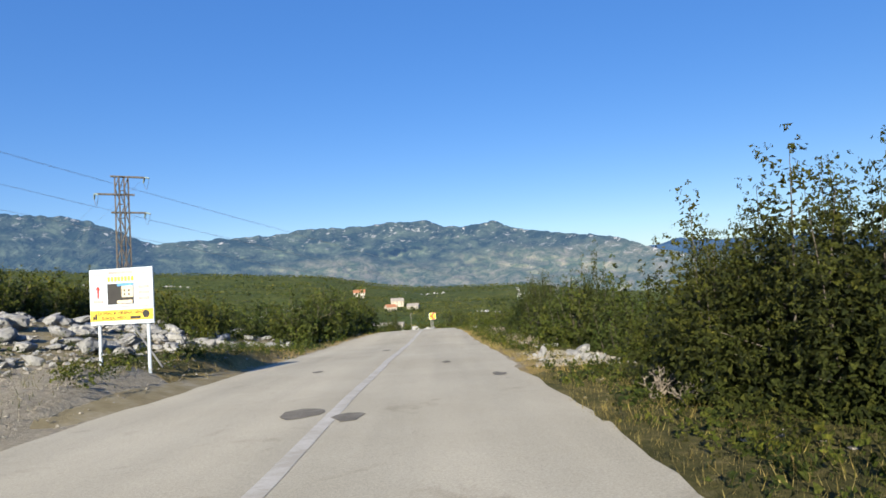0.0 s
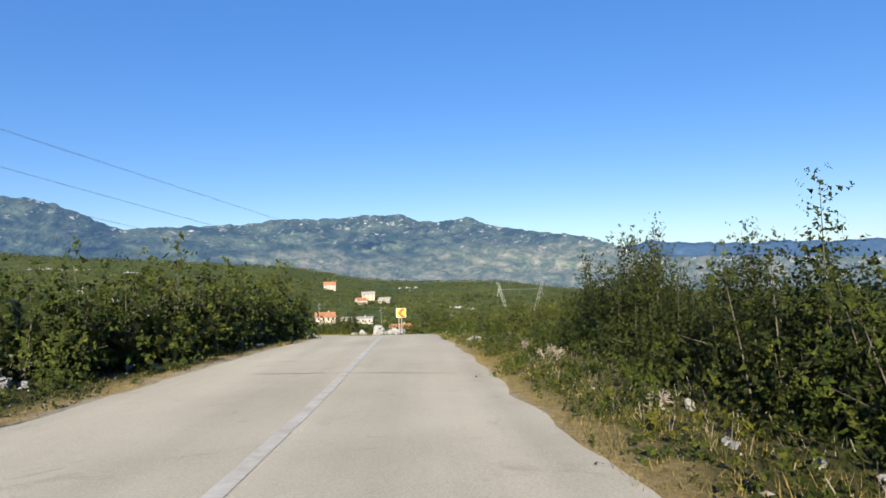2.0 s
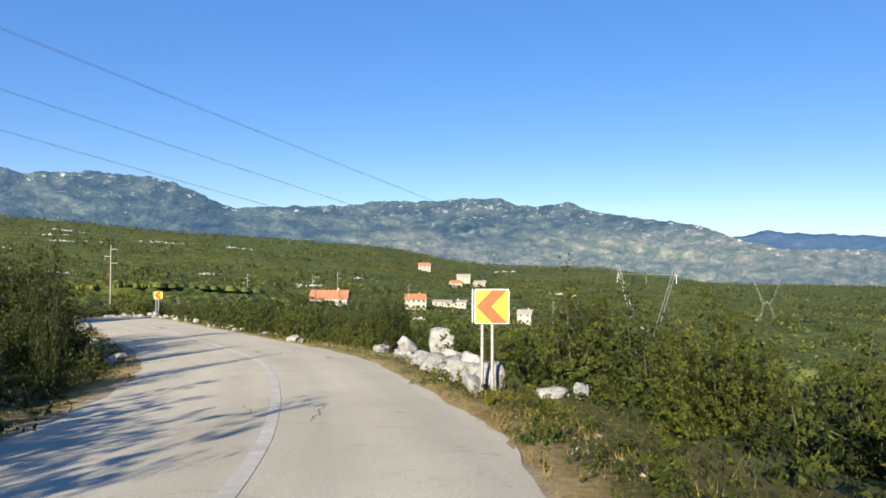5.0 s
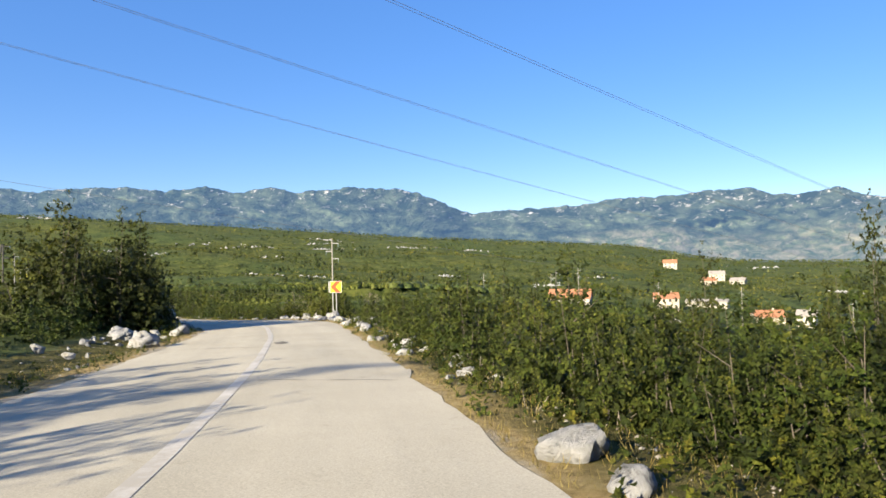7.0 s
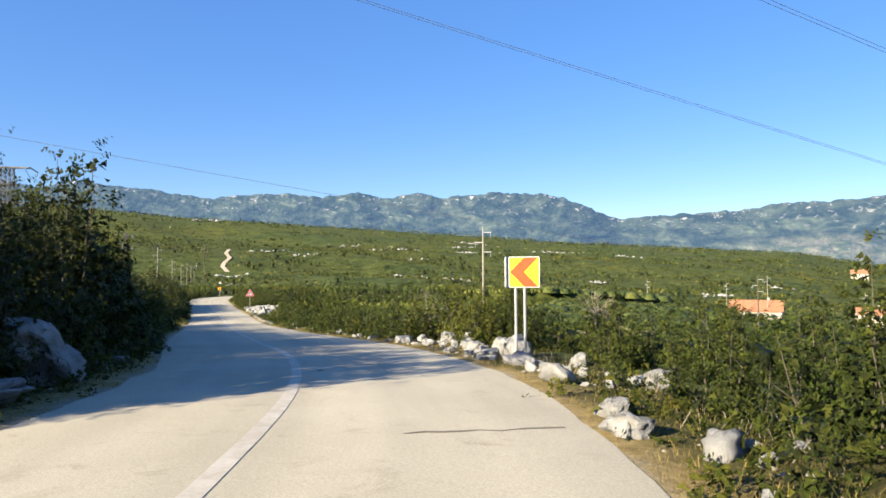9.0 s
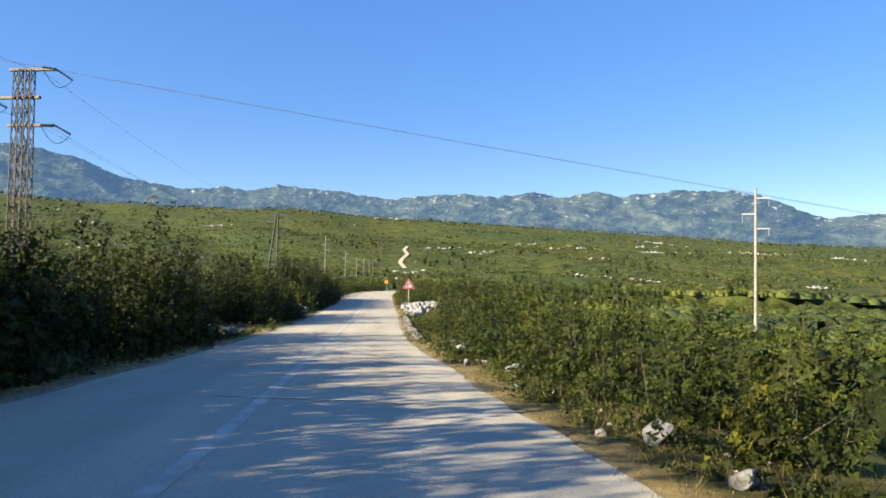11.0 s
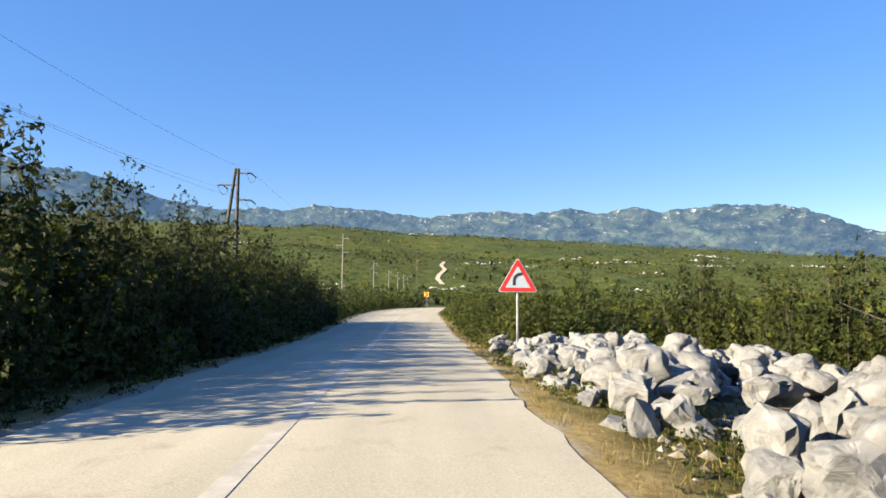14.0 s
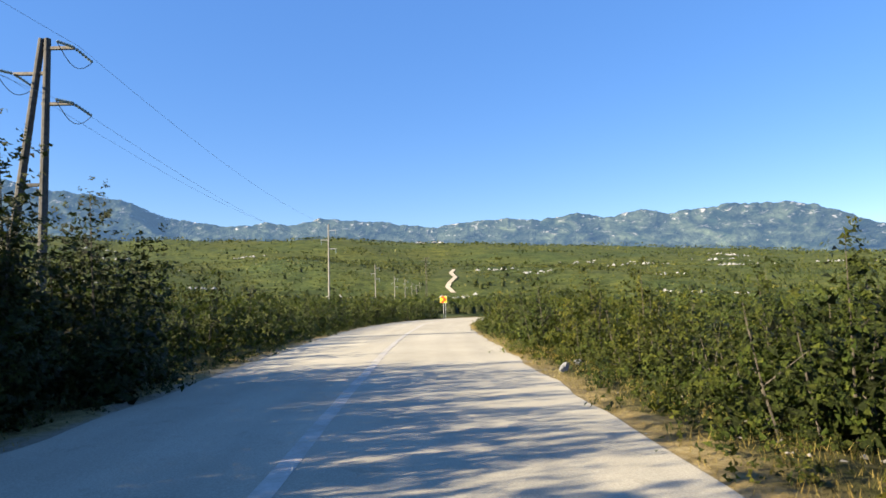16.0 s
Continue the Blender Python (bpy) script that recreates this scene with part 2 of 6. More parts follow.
PAINT = worn_paint()
PATCH = mottled("dark_repair_asphalt", (0.09, 0.081, 0.063), (0.162, 0.147, 0.114), 5, 0.85, fine=12)
CRACK = mottled("dirt_filled_crack", (0.102, 0.093, 0.075), (0.192, 0.177, 0.144), 5, 0.95, fine=12)
GRAVEL = mottled("pale_gravel", (0.144, 0.132, 0.111), (0.252, 0.237, 0.207), 2.5, 0.95, fine=9, bump=0.8)
TRACK_SOIL = mottled("pale_track_soil", (0.33, 0.276, 0.198), (0.408, 0.36, 0.276), 0.2, 0.95, fine=9)
DIRT = mottled("dry_brown_dirt", (0.12, 0.084, 0.048), (0.24, 0.186, 0.108), 1.5, 0.95, fine=10, bump=0.8)


def mountain_material(name, scrub, bare, pale, haze, haze_glow):
    """Far scrub and rock, with the haze of distance painted on as a bluish glow; laid out over the slope by bearing and
    height.
    """
    m, n, l, p = material(name, 1.0)
    p.inputs["Specular IOR Level"].default_value = 0.0
    at = n.new("ShaderNodeAttribute")
    at.attribute_name = "slope"
    co = at.outputs["Vector"]
    base = ramp(n, [(0.42, scrub), (0.56, bare), (0.70, tuple(1.8 * v for v in bare))])
    l.new(noise_tex(n, l, 0.008, 9, 0.68, co, 0.5), base.inputs["Fac"])
    rock = ramp(n, [(0.55, (0, 0, 0)), (0.61, (1, 1, 1))])
    l.new(noise_tex(n, l, 0.02, 10, 0.76, co, 0.5), rock.inputs["Fac"])
    spread = ramp(n, [(0.58, (0, 0, 0)), (0.74, (0.6, 0.6, 0.6))])
    l.new(noise_tex(n, l, 0.016, 5, 0.65, co, 0.5), spread.inputs["Fac"])
    att = n.new("ShaderNodeAttribute")
    att.attribute_name = "rocky"
    high = ramp(n, [(0.42, (0, 0, 0)), (0.58, (1, 1, 1))])
    l.new(noise_tex(n, l, 0.012, 5, 0.65, co), high.inputs["Fac"])
    k = mixed(n, l, 1.0, high.outputs["Color"], att.outputs["Color"], "MULTIPLY")
    k = mixed(n, l, 1.0, rock.outputs["Color"], mixed(n, l, 1.0, spread.outputs["Color"], k, "ADD"), "MULTIPLY")
    fld = n.new("ShaderNodeAttribute")
    fld.attribute_name = "fields"
    meadow = ramp(n, [(0.38, (0.036, 0.054, 0.027)), (0.5, (0.078, 0.087, 0.053)), (0.62, (0.144, 0.135, 0.093))])
    l.new(noise_tex(n, l, 0.012, 8, 0.7, co, 0.8), meadow.inputs["Fac"])
    c = mixed(n, l, fld.outputs["Fac"], base.outputs["Color"], meadow.outputs["Color"])
    c = mixed(n, l, k, c, pale)
    l.new(c, p.inputs["Base Color"])
    bumped(n, l, p, noise_tex(n, l, 0.01, 9, 0.62, co), 1.0, 34.0)
    # emission imitates haze in front of the slopes
    p.inputs["Emission Color"].default_value = (*haze, 1)
    p.inputs["Emission Strength"].default_value = haze_glow
    return m


MOUNTAIN = mountain_material("hazed_scrub_and_rock", (0.013, 0.022, 0.016), (0.045, 0.058, 0.038), (0.48, 0.455, 0.42), (0.22, 0.43, 0.8), 0.084)
# far ridge: haze also put into the bluish base colours
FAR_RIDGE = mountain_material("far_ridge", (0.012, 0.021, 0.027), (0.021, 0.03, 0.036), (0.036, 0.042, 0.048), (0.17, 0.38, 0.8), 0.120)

STEEL = mottled("galvanised_steel", (0.252, 0.258, 0.264), (0.348, 0.354, 0.36), 14, 0.5, 0.6, bump=0.05, own=True)
STEEL_DARK = mottled("weathered_steel", (0.06, 0.054, 0.048), (0.144, 0.132, 0.12), 9, 0.7, 0.4, bump=0.1)
CONCRETE = mottled("weathered_concrete", (0.15, 0.145, 0.135), (0.235, 0.23, 0.215), 3, 0.9)
WOOD_POLE = mottled("tarred_wood", (0.03, 0.03, 0.03), (0.072, 0.071, 0.069), 6, 0.9)
YELLOW = mottled("yellow_sign_film", (0.516, 0.396, 0.009), (0.552, 0.444, 0.018), 6, 0.45, bump=0, own=True)
ORANGE = mottled("orange_red_sign_film", (0.48, 0.045, 0.007), (0.528, 0.06, 0.009), 6, 0.45, bump=0, own=True)
WHITE = mottled("white_sign_film", (0.29, 0.34, 0.40), (0.335, 0.385, 0.45), 6, 0.45, bump=0, own=True)
RED = mottled("red_sign_film", (0.36, 0.018, 0.015), (0.42, 0.027, 0.021), 6, 0.45, bump=0, own=True)
BLACK = mottled("black_film", (0.009, 0.009, 0.01), (0.014, 0.014, 0.014), 6, 0.75, bump=0, own=True)
PINK = mottled("faded_red_print", (0.348, 0.198, 0.198), (0.396, 0.27, 0.264), 9, 0.6, bump=0, own=True)
GREY_PRINT = mottled("faded_grey_print", (0.204, 0.204, 0.222), (0.288, 0.288, 0.3), 9, 0.6, bump=0, own=True)
SKYBLUE = mottled("blue_print", (0.048, 0.168, 0.408), (0.084, 0.228, 0.45), 9, 0.6, bump=0, own=True)
CREAM = mottled("cream_print", (0.372, 0.324, 0.24), (0.432, 0.39, 0.3), 9, 0.6, bump=0, own=True)
BOARD_YELLOW = mottled("amber_print", (0.48, 0.312, 0.018), (0.516, 0.36, 0.036), 5, 0.6, bump=0, own=True)
PLASTER = mottled("house_plaster", (0.3, 0.264, 0.21), (0.36, 0.33, 0.276), 0.6, 0.9)
PLASTER_WHITE = mottled("white_house_plaster", (0.252, 0.24, 0.21), (0.312, 0.3, 0.27), 0.6, 0.9)
TILE_ROOF = mottled("clay_roof_tiles", (0.216, 0.09, 0.045), (0.3, 0.144, 0.078), 1.2, 0.85, fine=6)
GREY_ROOF = mottled("pale_sheet_roof", (0.18, 0.168, 0.156), (0.252, 0.24, 0.222), 0.8, 0.7)
GLASS_DARK = mottled("dark_window_glass", (0.03, 0.035, 0.04), (0.05, 0.055, 0.06), 3, 0.15, bump=0)
PORCELAIN = mottled("pale_glass_insulator", (0.12, 0.18, 0.192), (0.216, 0.27, 0.276), 20, 0.2, bump=0)
WIRE = mottled("aluminium_wire", (0.096, 0.102, 0.114), (0.156, 0.162, 0.174), 3, 0.6, 0.3, bump=0)

# ---- building helpers ----
def part(name, bm, mat, parent=None, label="", smooth=False):
    """Links a bmesh as one mesh object, under parent if one is given."""
    me = bpy.data.meshes.new(name)
    bm.normal_update()
    bm.to_mesh(me)
    bm.free()
    me.materials.append(mat)
    if smooth:
        me.shade_smooth()
    ob = new(name, me)
    ob.parent = parent
    return tagged(ob, label)


def sheet(name, verts, faces, mat, parent=None, smooth=False):
    """One mesh object from arrays of places and of quads or triangles."""
    verts, faces = np.asarray(verts, np.float32), np.asarray(faces, np.int32)
    me = bpy.data.meshes.new(name)
    k = faces.shape[1]
    me.vertices.add(len(verts))
    me.vertices.foreach_set("co", verts.ravel())
    me.loops.add(faces.size)
    me.loops.foreach_set("vertex_index", faces.ravel())
    me.polygons.add(len(faces))
    me.polygons.foreach_set("loop_start", np.arange(0, faces.size, k, dtype=np.int32))
    me.update(calc_edges=True)
    me.polygons.foreach_set("use_smooth", np.full(len(faces), smooth))
    me.materials.append(mat)
    ob = new(name, me)
    ob.parent = parent
    return ob


def mesh_values(ob, name, values):
    """A number at each corner point of a mesh, for its material."""
    ob.data.attributes.new(name, "FLOAT", "POINT").data.foreach_set("value", np.asarray(values, np.float32))


def empty(name, m=None):
    ob = new(name)
    ob.empty_display_size = 0.2
    if m is not None:
        ob.matrix_world = m
    return ob


def box(bm, size, at=(0, 0, 0), turn=(0, 0, 0), bevel=0.0):
    m = pose(*at, *turn) @ Matrix.Diagonal((*size, 1))
    made = bmesh.ops.create_cube(bm, size=1, matrix=m)["verts"]
    if bevel:
        edges = list({e for v in made for e in v.link_edges})
        bmesh.ops.bevel(bm, geom=edges, offset=bevel, segments=2, affect="EDGES", profile=0.5)
    return bm


def tube(bm, places, radii, sides=8, cap=True):
    """A round bar along a line of places, with a radius at each."""
    rings = []
    for i, p in enumerate(places):
        p = Vector(p)
        a, b = Vector(places[max(i - 1, 0)]), Vector(places[min(i + 1, len(places) - 1)])
        way = (b - a).normalized()
        side = way.cross(Vector((0.13, 0.97, 0.2)) if abs(way.y) < 0.9 else Vector((1, 0, 0))).normalized()
        up = side.cross(way)
        rings.append([bm.verts.new(p + radii[i] * (math.cos(k * 2 * math.pi / sides) * side + math.sin(k * 2 * math.pi / sides) * up)) for k in range(sides)])
    for r, q in zip(rings, rings[1:]):
        for k in range(sides):
            bm.faces.new((r[k], r[(k + 1) % sides], q[(k + 1) % sides], q[k]))
    if cap:
        bm.faces.new(rings[0][::-1])
        bm.faces.new(rings[-1])
    return bm


def plate(bm, outline, y0, y1):
    """A flat piece: an outline in x and z, from y0 to y1."""
    f = [bm.verts.new((x, y0, z)) for x, z in outline]
    g = [bm.verts.new((x, y1, z)) for x, z in outline]
    bm.faces.new(f)
    bm.faces.new(g[::-1])
    for i in range(len(f)):
        j = (i + 1) % len(f)
        bm.faces.new((f[j], f[i], g[i], g[j]))
    return bm


def rounded(corners, radius, steps=5):
    """The outline of a polygon with rounded corners."""
    out, n = [], len(corners)
    for i in range(n):
        a, b, c = (Vector((*corners[(i + k) % n], 0)) for k in (-1, 0, 1))
        u, v = (a - b).normalized(), (c - b).normalized()
        half = math.acos(max(-1, min(1, u.dot(v)))) / 2
        cut = radius / math.tan(half)
        p, q = b + u * cut, b + v * cut
        mid = b + (u + v).normalized() * (radius / math.sin(half))
        for k in range(steps + 1):
            w = (p - mid).lerp(q - mid, k / steps).normalized() * radius
            out.append(((mid + w).x, (mid + w).y))
    return out


def smooth01(x, a, b):
    t = np.clip((x - a) / (b - a), 0, 1)
    return t * t * (3 - 2 * t)


# ---- the line of the road ----
# painted middle line of the road, x y z
LINE = [
    (-0.55, -28.00, 1.11),
    (-0.95, -12.02, 0.48),
    (-1.36, 3.97, -0.16),
    (-1.55, 15.96, -0.70),
    (-1.67, 27.97, -1.31),
    (-1.67, 37.94, -1.64),
    (-1.90, 47.80, -2.12),
    (-2.99, 55.49, -2.90),
    (-4.96, 62.08, -3.50),
    (-7.70, 68.38, -3.91),
    (-11.42, 74.12, -4.30),
    (-15.47, 79.66, -4.64),
    (-20.35, 85.88, -4.98),
    (-24.84, 91.16, -5.23),
    (-29.65, 96.11, -5.51),
    (-35.13, 100.32, -5.88),
    (-41.09, 103.85, -6.27),
    (-49.65, 108.88, -6.79),
    (-59.98, 115.01, -7.25),
    (-71.10, 121.74, -7.61),
    (-84.01, 129.38, -7.90),
    (-96.01, 136.50, -8.24),
    (-108.09, 143.59, -8.41),
    (-118.32, 149.87, -8.50),
    (-127.56, 155.86, -8.59),
    (-136.00, 161.80, -8.65),
    (-142.60, 168.60, -8.70),
    (-146.40, 177.50, -8.80),
    (-146.20, 188.00, -9.00),
    (-141.00, 200.00, -9.30),
    (-132.00, 212.00, -9.70),
]
# width of the road to the right and to the left of that line
WIDE_R = [2.80, 2.83, 2.85, 2.94, 2.81, 2.54, 2.24, 2.44, 2.70, 2.75, 2.73, 2.67, 2.65, 2.78, 3.20, 3.35, 3.36, 2.95, 2.36, 2.42, 2.65, 2.81, 3.08, 3.10, 2.92, 3.00, 3.00, 3.00, 3.00, 3.00, 3.00]
WIDE_L = [3.40, 3.37, 3.35, 3.39, 3.49, 3.21, 2.64, 2.84, 3.02, 2.90, 2.85, 2.95, 2.92, 2.62, 2.48, 2.75, 3.0, 2.95, 2.5, 2.38, 2.41, 2.54, 2.85, 3.21, 3.48, 3.30, 3.20, 3.00, 3.00, 3.00, 3.00]


def spline(rows, step=0.5):
    """Places at even steps along a smooth curve through the rows."""
    p = np.array([2 * np.array(rows[0]) - rows[1], *rows, 2 * np.array(rows[-1]) - rows[-2]], float)
    out = []
    for i in range(1, len(p) - 2):
        for t in np.linspace(0, 1, 60, endpoint=False):
            a, b, c, d = p[i - 1], p[i], p[i + 1], p[i + 2]
            out.append(0.5 * (2 * b + (c - a) * t + (2 * a - 5 * b + 4 * c - d) * t**2 + (3 * b - a - 3 * c + d) * t**3))
    out = np.array(out)
    run = np.r_[0, np.cumsum(np.hypot(*np.diff(out[:, :2], axis=0).T))]
    s = np.arange(0, run[-1], step)
    return np.stack([np.interp(s, run, out[:, k]) for k in range(out.shape[1])], 1), s


AXIS, RUN = spline([(*p, r, q) for p, r, q in zip(LINE, WIDE_R, WIDE_L)])
RUN = RUN - 28.0
WAY = np.gradient(AXIS[:, :2], axis=0)
WAY /= np.linalg.norm(WAY, axis=1, keepdims=True)
SIDE = np.stack([WAY[:, 1], -WAY[:, 0]], 1)


def beside(s, off):
    """The place off metres to the right of the painted line, s metres along the road."""
    i = int(np.clip(np.searchsorted(RUN, s), 0, len(RUN) - 1))
    return AXIS[i, 0] + SIDE[i, 0] * off + WAY[i, 0] * (s - RUN[i]), AXIS[i, 1] + SIDE[i, 1] * off + WAY[i, 1] * (s - RUN[i])


def along_road(s, i, off):
    """Places off metres beside the line at s, where i is the row of the line just past s."""
    d = s - RUN[i]
    return AXIS[i, 0] + SIDE[i, 0] * off + WAY[i, 0] * d, AXIS[i, 1] + SIDE[i, 1] * off + WAY[i, 1] * d


def heading(s):
    i = int(np.clip(np.searchsorted(RUN, s), 0, len(RUN) - 1))
    return math.degrees(math.atan2(-WAY[i, 0], WAY[i, 1]))


def road_z(s):
    return float(np.interp(s, RUN, AXIS[:, 2]))


def near_road(x, y):
    """For places: the nearest point of the road's line, metres to its right, metres out from the edge."""
    x, y = np.atleast_1d(x).astype(float), np.atleast_1d(y).astype(float)
    which = np.zeros(len(x), int)
    ax = AXIS[::2]
    for i in range(0, len(x), 20000):
        d = (x[i:i + 20000, None] - ax[None, :, 0]) ** 2 + (y[i:i + 20000, None] - ax[None, :, 1]) ** 2
        which[i:i + 20000] = d.argmin(1) * 2
    dx, dy = x - AXIS[which, 0], y - AXIS[which, 1]
    off = dx * SIDE[which, 0] + dy * SIDE[which, 1]
    far = np.hypot(dx, dy)
    out = far - np.where(off > 0, AXIS[which, 3], AXIS[which, 4])
    along = dx * WAY[which, 0] + dy * WAY[which, 1]
    near_road.height = np.interp(RUN[which] + np.clip(along, -1, 1), RUN, AXIS[:, 2])
    return which, off, out


# how high the wooded skyline and the mountain ridge stand, in degrees, by the bearing to the left of north
WOODS = [(-180, 0.5), (-60, -2), (-18, -1.9), (-9, -0.55), (-1, -0.45), (4, 0.1), (9, 1.2), (14, 1.5), (23, 2.1), (28, 2.35), (37, 3.0), (44, 3.5), (51, 3.95), (59, 4.3), (66, 4.8), (77, 4.5), (95, 5), (130, 4), (180, 0.5)]
LOW = [(-180, -10), (-60, -40), (-18, -36), (-5, -29), (0, -27), (10, -21), (20, -18), (30, -15.5), (45, -13), (60, -12), (80, -7), (110, -2), (180, -10)]
MID_X, MID_Y = -50.0, 88.0


def waves(x, y, size, seed):
    g = np.random.RandomState(seed)
    out = 0
    for k in range(6):
        a = g.rand() * 6.283
        f = (0.7 + 0.9 * g.rand()) * 6.283 / size
        out = out + np.sin((x * math.cos(a) + y * math.sin(a)) * f + g.rand() * 6.283)
    return out / 6


def ground_z(x, y):
    x, y = np.atleast_1d(x).astype(float), np.atleast_1d(y).astype(float)
    which, off, out = near_road(x, y)
    zr = near_road.height
    # further off, the mean height of the road round about
    soft, ax = np.zeros(len(x)), AXIS[::8]
    for i in range(0, len(x), 20000):
        w = ((x[i:i + 20000, None] - ax[None, :, 0]) ** 2 + (y[i:i + 20000, None] - ax[None, :, 1]) ** 2 + 30.0) ** -3
        soft[i:i + 20000] = (w * ax[None, :, 2]).sum(1) / w.sum(1)
    k = smooth01(out, 8, 28)
    zr = zr * (1 - k) + soft * k
    s = RUN[which]
    fall = 0.05 + 0.08 * smooth01(s, 30, 60) + 0.10 * smooth01(s, 62, 68) * (1 - smooth01(s, 80, 92))
    bank = 0.03 + 0.05 * smooth01(s, 60, 90) * (1 - smooth01(s, 150, 190))
    side = np.where(off > 0, -fall * np.clip(out - 1.0, 0, 22), bank * np.clip(out - 1.5, 0, 14))
    side = side + np.where(off < 0, 0.5 * smooth01(out, 0.15, 0.9) * smooth01(s, 5, 11) * (1 - smooth01(s, 18, 30)), 0)
    side = side + np.where(off < 0, 1.15 * smooth01(out, 1.5, 9) * smooth01(s, 8, 15) * (1 - smooth01(s, 33, 44)), 0)
    near = zr + side - 0.07 * (1 - smooth01(out, 0.4, 2.6))
    r = np.hypot(x - MID_X, y - MID_Y)
    az = np.degrees(np.arctan2(-(x - MID_X), y - MID_Y))
    top = 1300 * np.tan(np.radians(np.interp(az, *zip(*WOODS))))
    low = np.interp(az, *zip(*LOW))
    far = low + (top - low) * smooth01(r, 260, 1350) - 60 * smooth01(r, 1400, 2600)
    far = far + waves(x, y, 160, 5) * 5 * smooth01(r, 150, 500) * (1 - smooth01(r, 1150, 1300)) + waves(x, y, 420, 8) * 7 * smooth01(r, 200, 600) * (1 - smooth01(r, 1100, 1300))
    w = smooth01(out, 14, 170)
    rough = (waves(x, y, 8, 1) * 0.28) * smooth01(out, 1.2, 4)
    return near * (1 - w) + far * w + rough


def z_at(x, y):
    return float(ground_z(x, y)[0])


# ---- ground: one sheet to the horizon ----
def axis_lines(a, b, step, reach):
    core = np.arange(a, b + step / 2, step)
    grow = step * 1.13 ** np.arange(1, 200)
    grow = np.cumsum(grow)
    grow = grow[grow < reach]
    return np.r_[(a - grow)[::-1], core, b + grow]


gx, gy = axis_lines(-185, 30, 1.35, 4700), axis_lines(-25, 230, 1.35, 4700)
GXX, GYY = np.meshgrid(gx, gy)
gz = ground_z(GXX.ravel(), GYY.ravel())
idx = np.arange(GXX.size).reshape(GXX.shape)
quads = np.stack([idx[:-1, :-1], idx[:-1, 1:], idx[1:, 1:], idx[1:, :-1]], -1).reshape(-1, 4)
gz = gz - 0.14 * (near_road(GXX.ravel(), GYY.ravel())[2] < 2.2)
ground = sheet("ground", np.stack([GXX.ravel(), GYY.ravel(), gz], 1), quads, GROUND, None, True)
tagged(ground, "stony karst ground with dry soil and green scrub", "ground", kind="structure")
_, g_off, g_out = near_road(GXX.ravel(), GYY.ravel())
field = ((g_off < 0) & (GYY.ravel() < 34)) | ((g_off > 0) & (np.hypot(GXX.ravel() + 85, GYY.ravel() - 137) < 11))
bare = np.where(field, 1 - smooth01(g_out, 5, 12), 1 - smooth01(g_out, 0.6, 3.2)) * 0.9
ground.data.attributes.new("bare", "FLOAT", "POINT").data.foreach_set("value", bare.astype(np.float32))

# ---- road ----
cols = np.linspace(-1, 1, 13)
edge_rng = np.random.RandomState(4)
rv, ra = [], []
frayR = np.convolve(edge_rng.randn(len(AXIS)), np.ones(3) / 3, "same") * 0.09
frayL = np.convolve(edge_rng.randn(len(AXIS)), np.ones(3) / 3, "same") * 0.09
for i, (x, y, z, wr, wl) in enumerate(AXIS):
    wr, wl = wr + frayR[i], wl + frayL[i]
    for c in (-1.0, *cols, 1.0):
        off = c * (wr if c > 0 else wl)
        rv.append((x + SIDE[i, 0] * off, y + SIDE[i, 1] * off, z - 0.03 * c * c))
        ra.append((off, RUN[i], 0))
rv = np.array(rv)
nc = len(cols) + 2
for j in (0, nc - 1):
    rv[j::nc, 2] -= 0.3
ids = np.arange(len(rv)).reshape(-1, nc)
rq = np.stack([ids[:-1, :-1], ids[:-1, 1:], ids[1:, 1:], ids[1:, :-1]], -1).reshape(-1, 4)
road = sheet("road", rv, rq, ROAD)
tagged(road, "narrow pale sun-bleached asphalt country road with ragged edges", "road", kind="structure")
road.data.attributes.new("across", "FLOAT_VECTOR", "POINT").data.foreach_set("vector", np.array(ra, np.float32).ravel())

sel = (RUN > -25) & (RUN < 235)
lx = AXIS[sel]
ln = SIDE[sel]
wob = np.convolve(edge_rng.randn(len(lx)), np.ones(9) / 9, "same") * 0.03
lv = np.concatenate([np.c_[lx[:, :2] + ln * (wob[:, None] - 0.08), lx[:, 2] + 0.004], np.c_[lx[:, :2] + ln * (wob[:, None] + 0.08), lx[:, 2] + 0.004]])
nl = len(lx)
lq = np.stack([np.arange(nl - 1), np.arange(nl - 1) + nl, np.arange(1, nl) + nl, np.arange(1, nl)], 1)
tagged(sheet("road_line", lv, lq, PAINT), "worn white painted middle line on the road", "road marking", kind="structure")


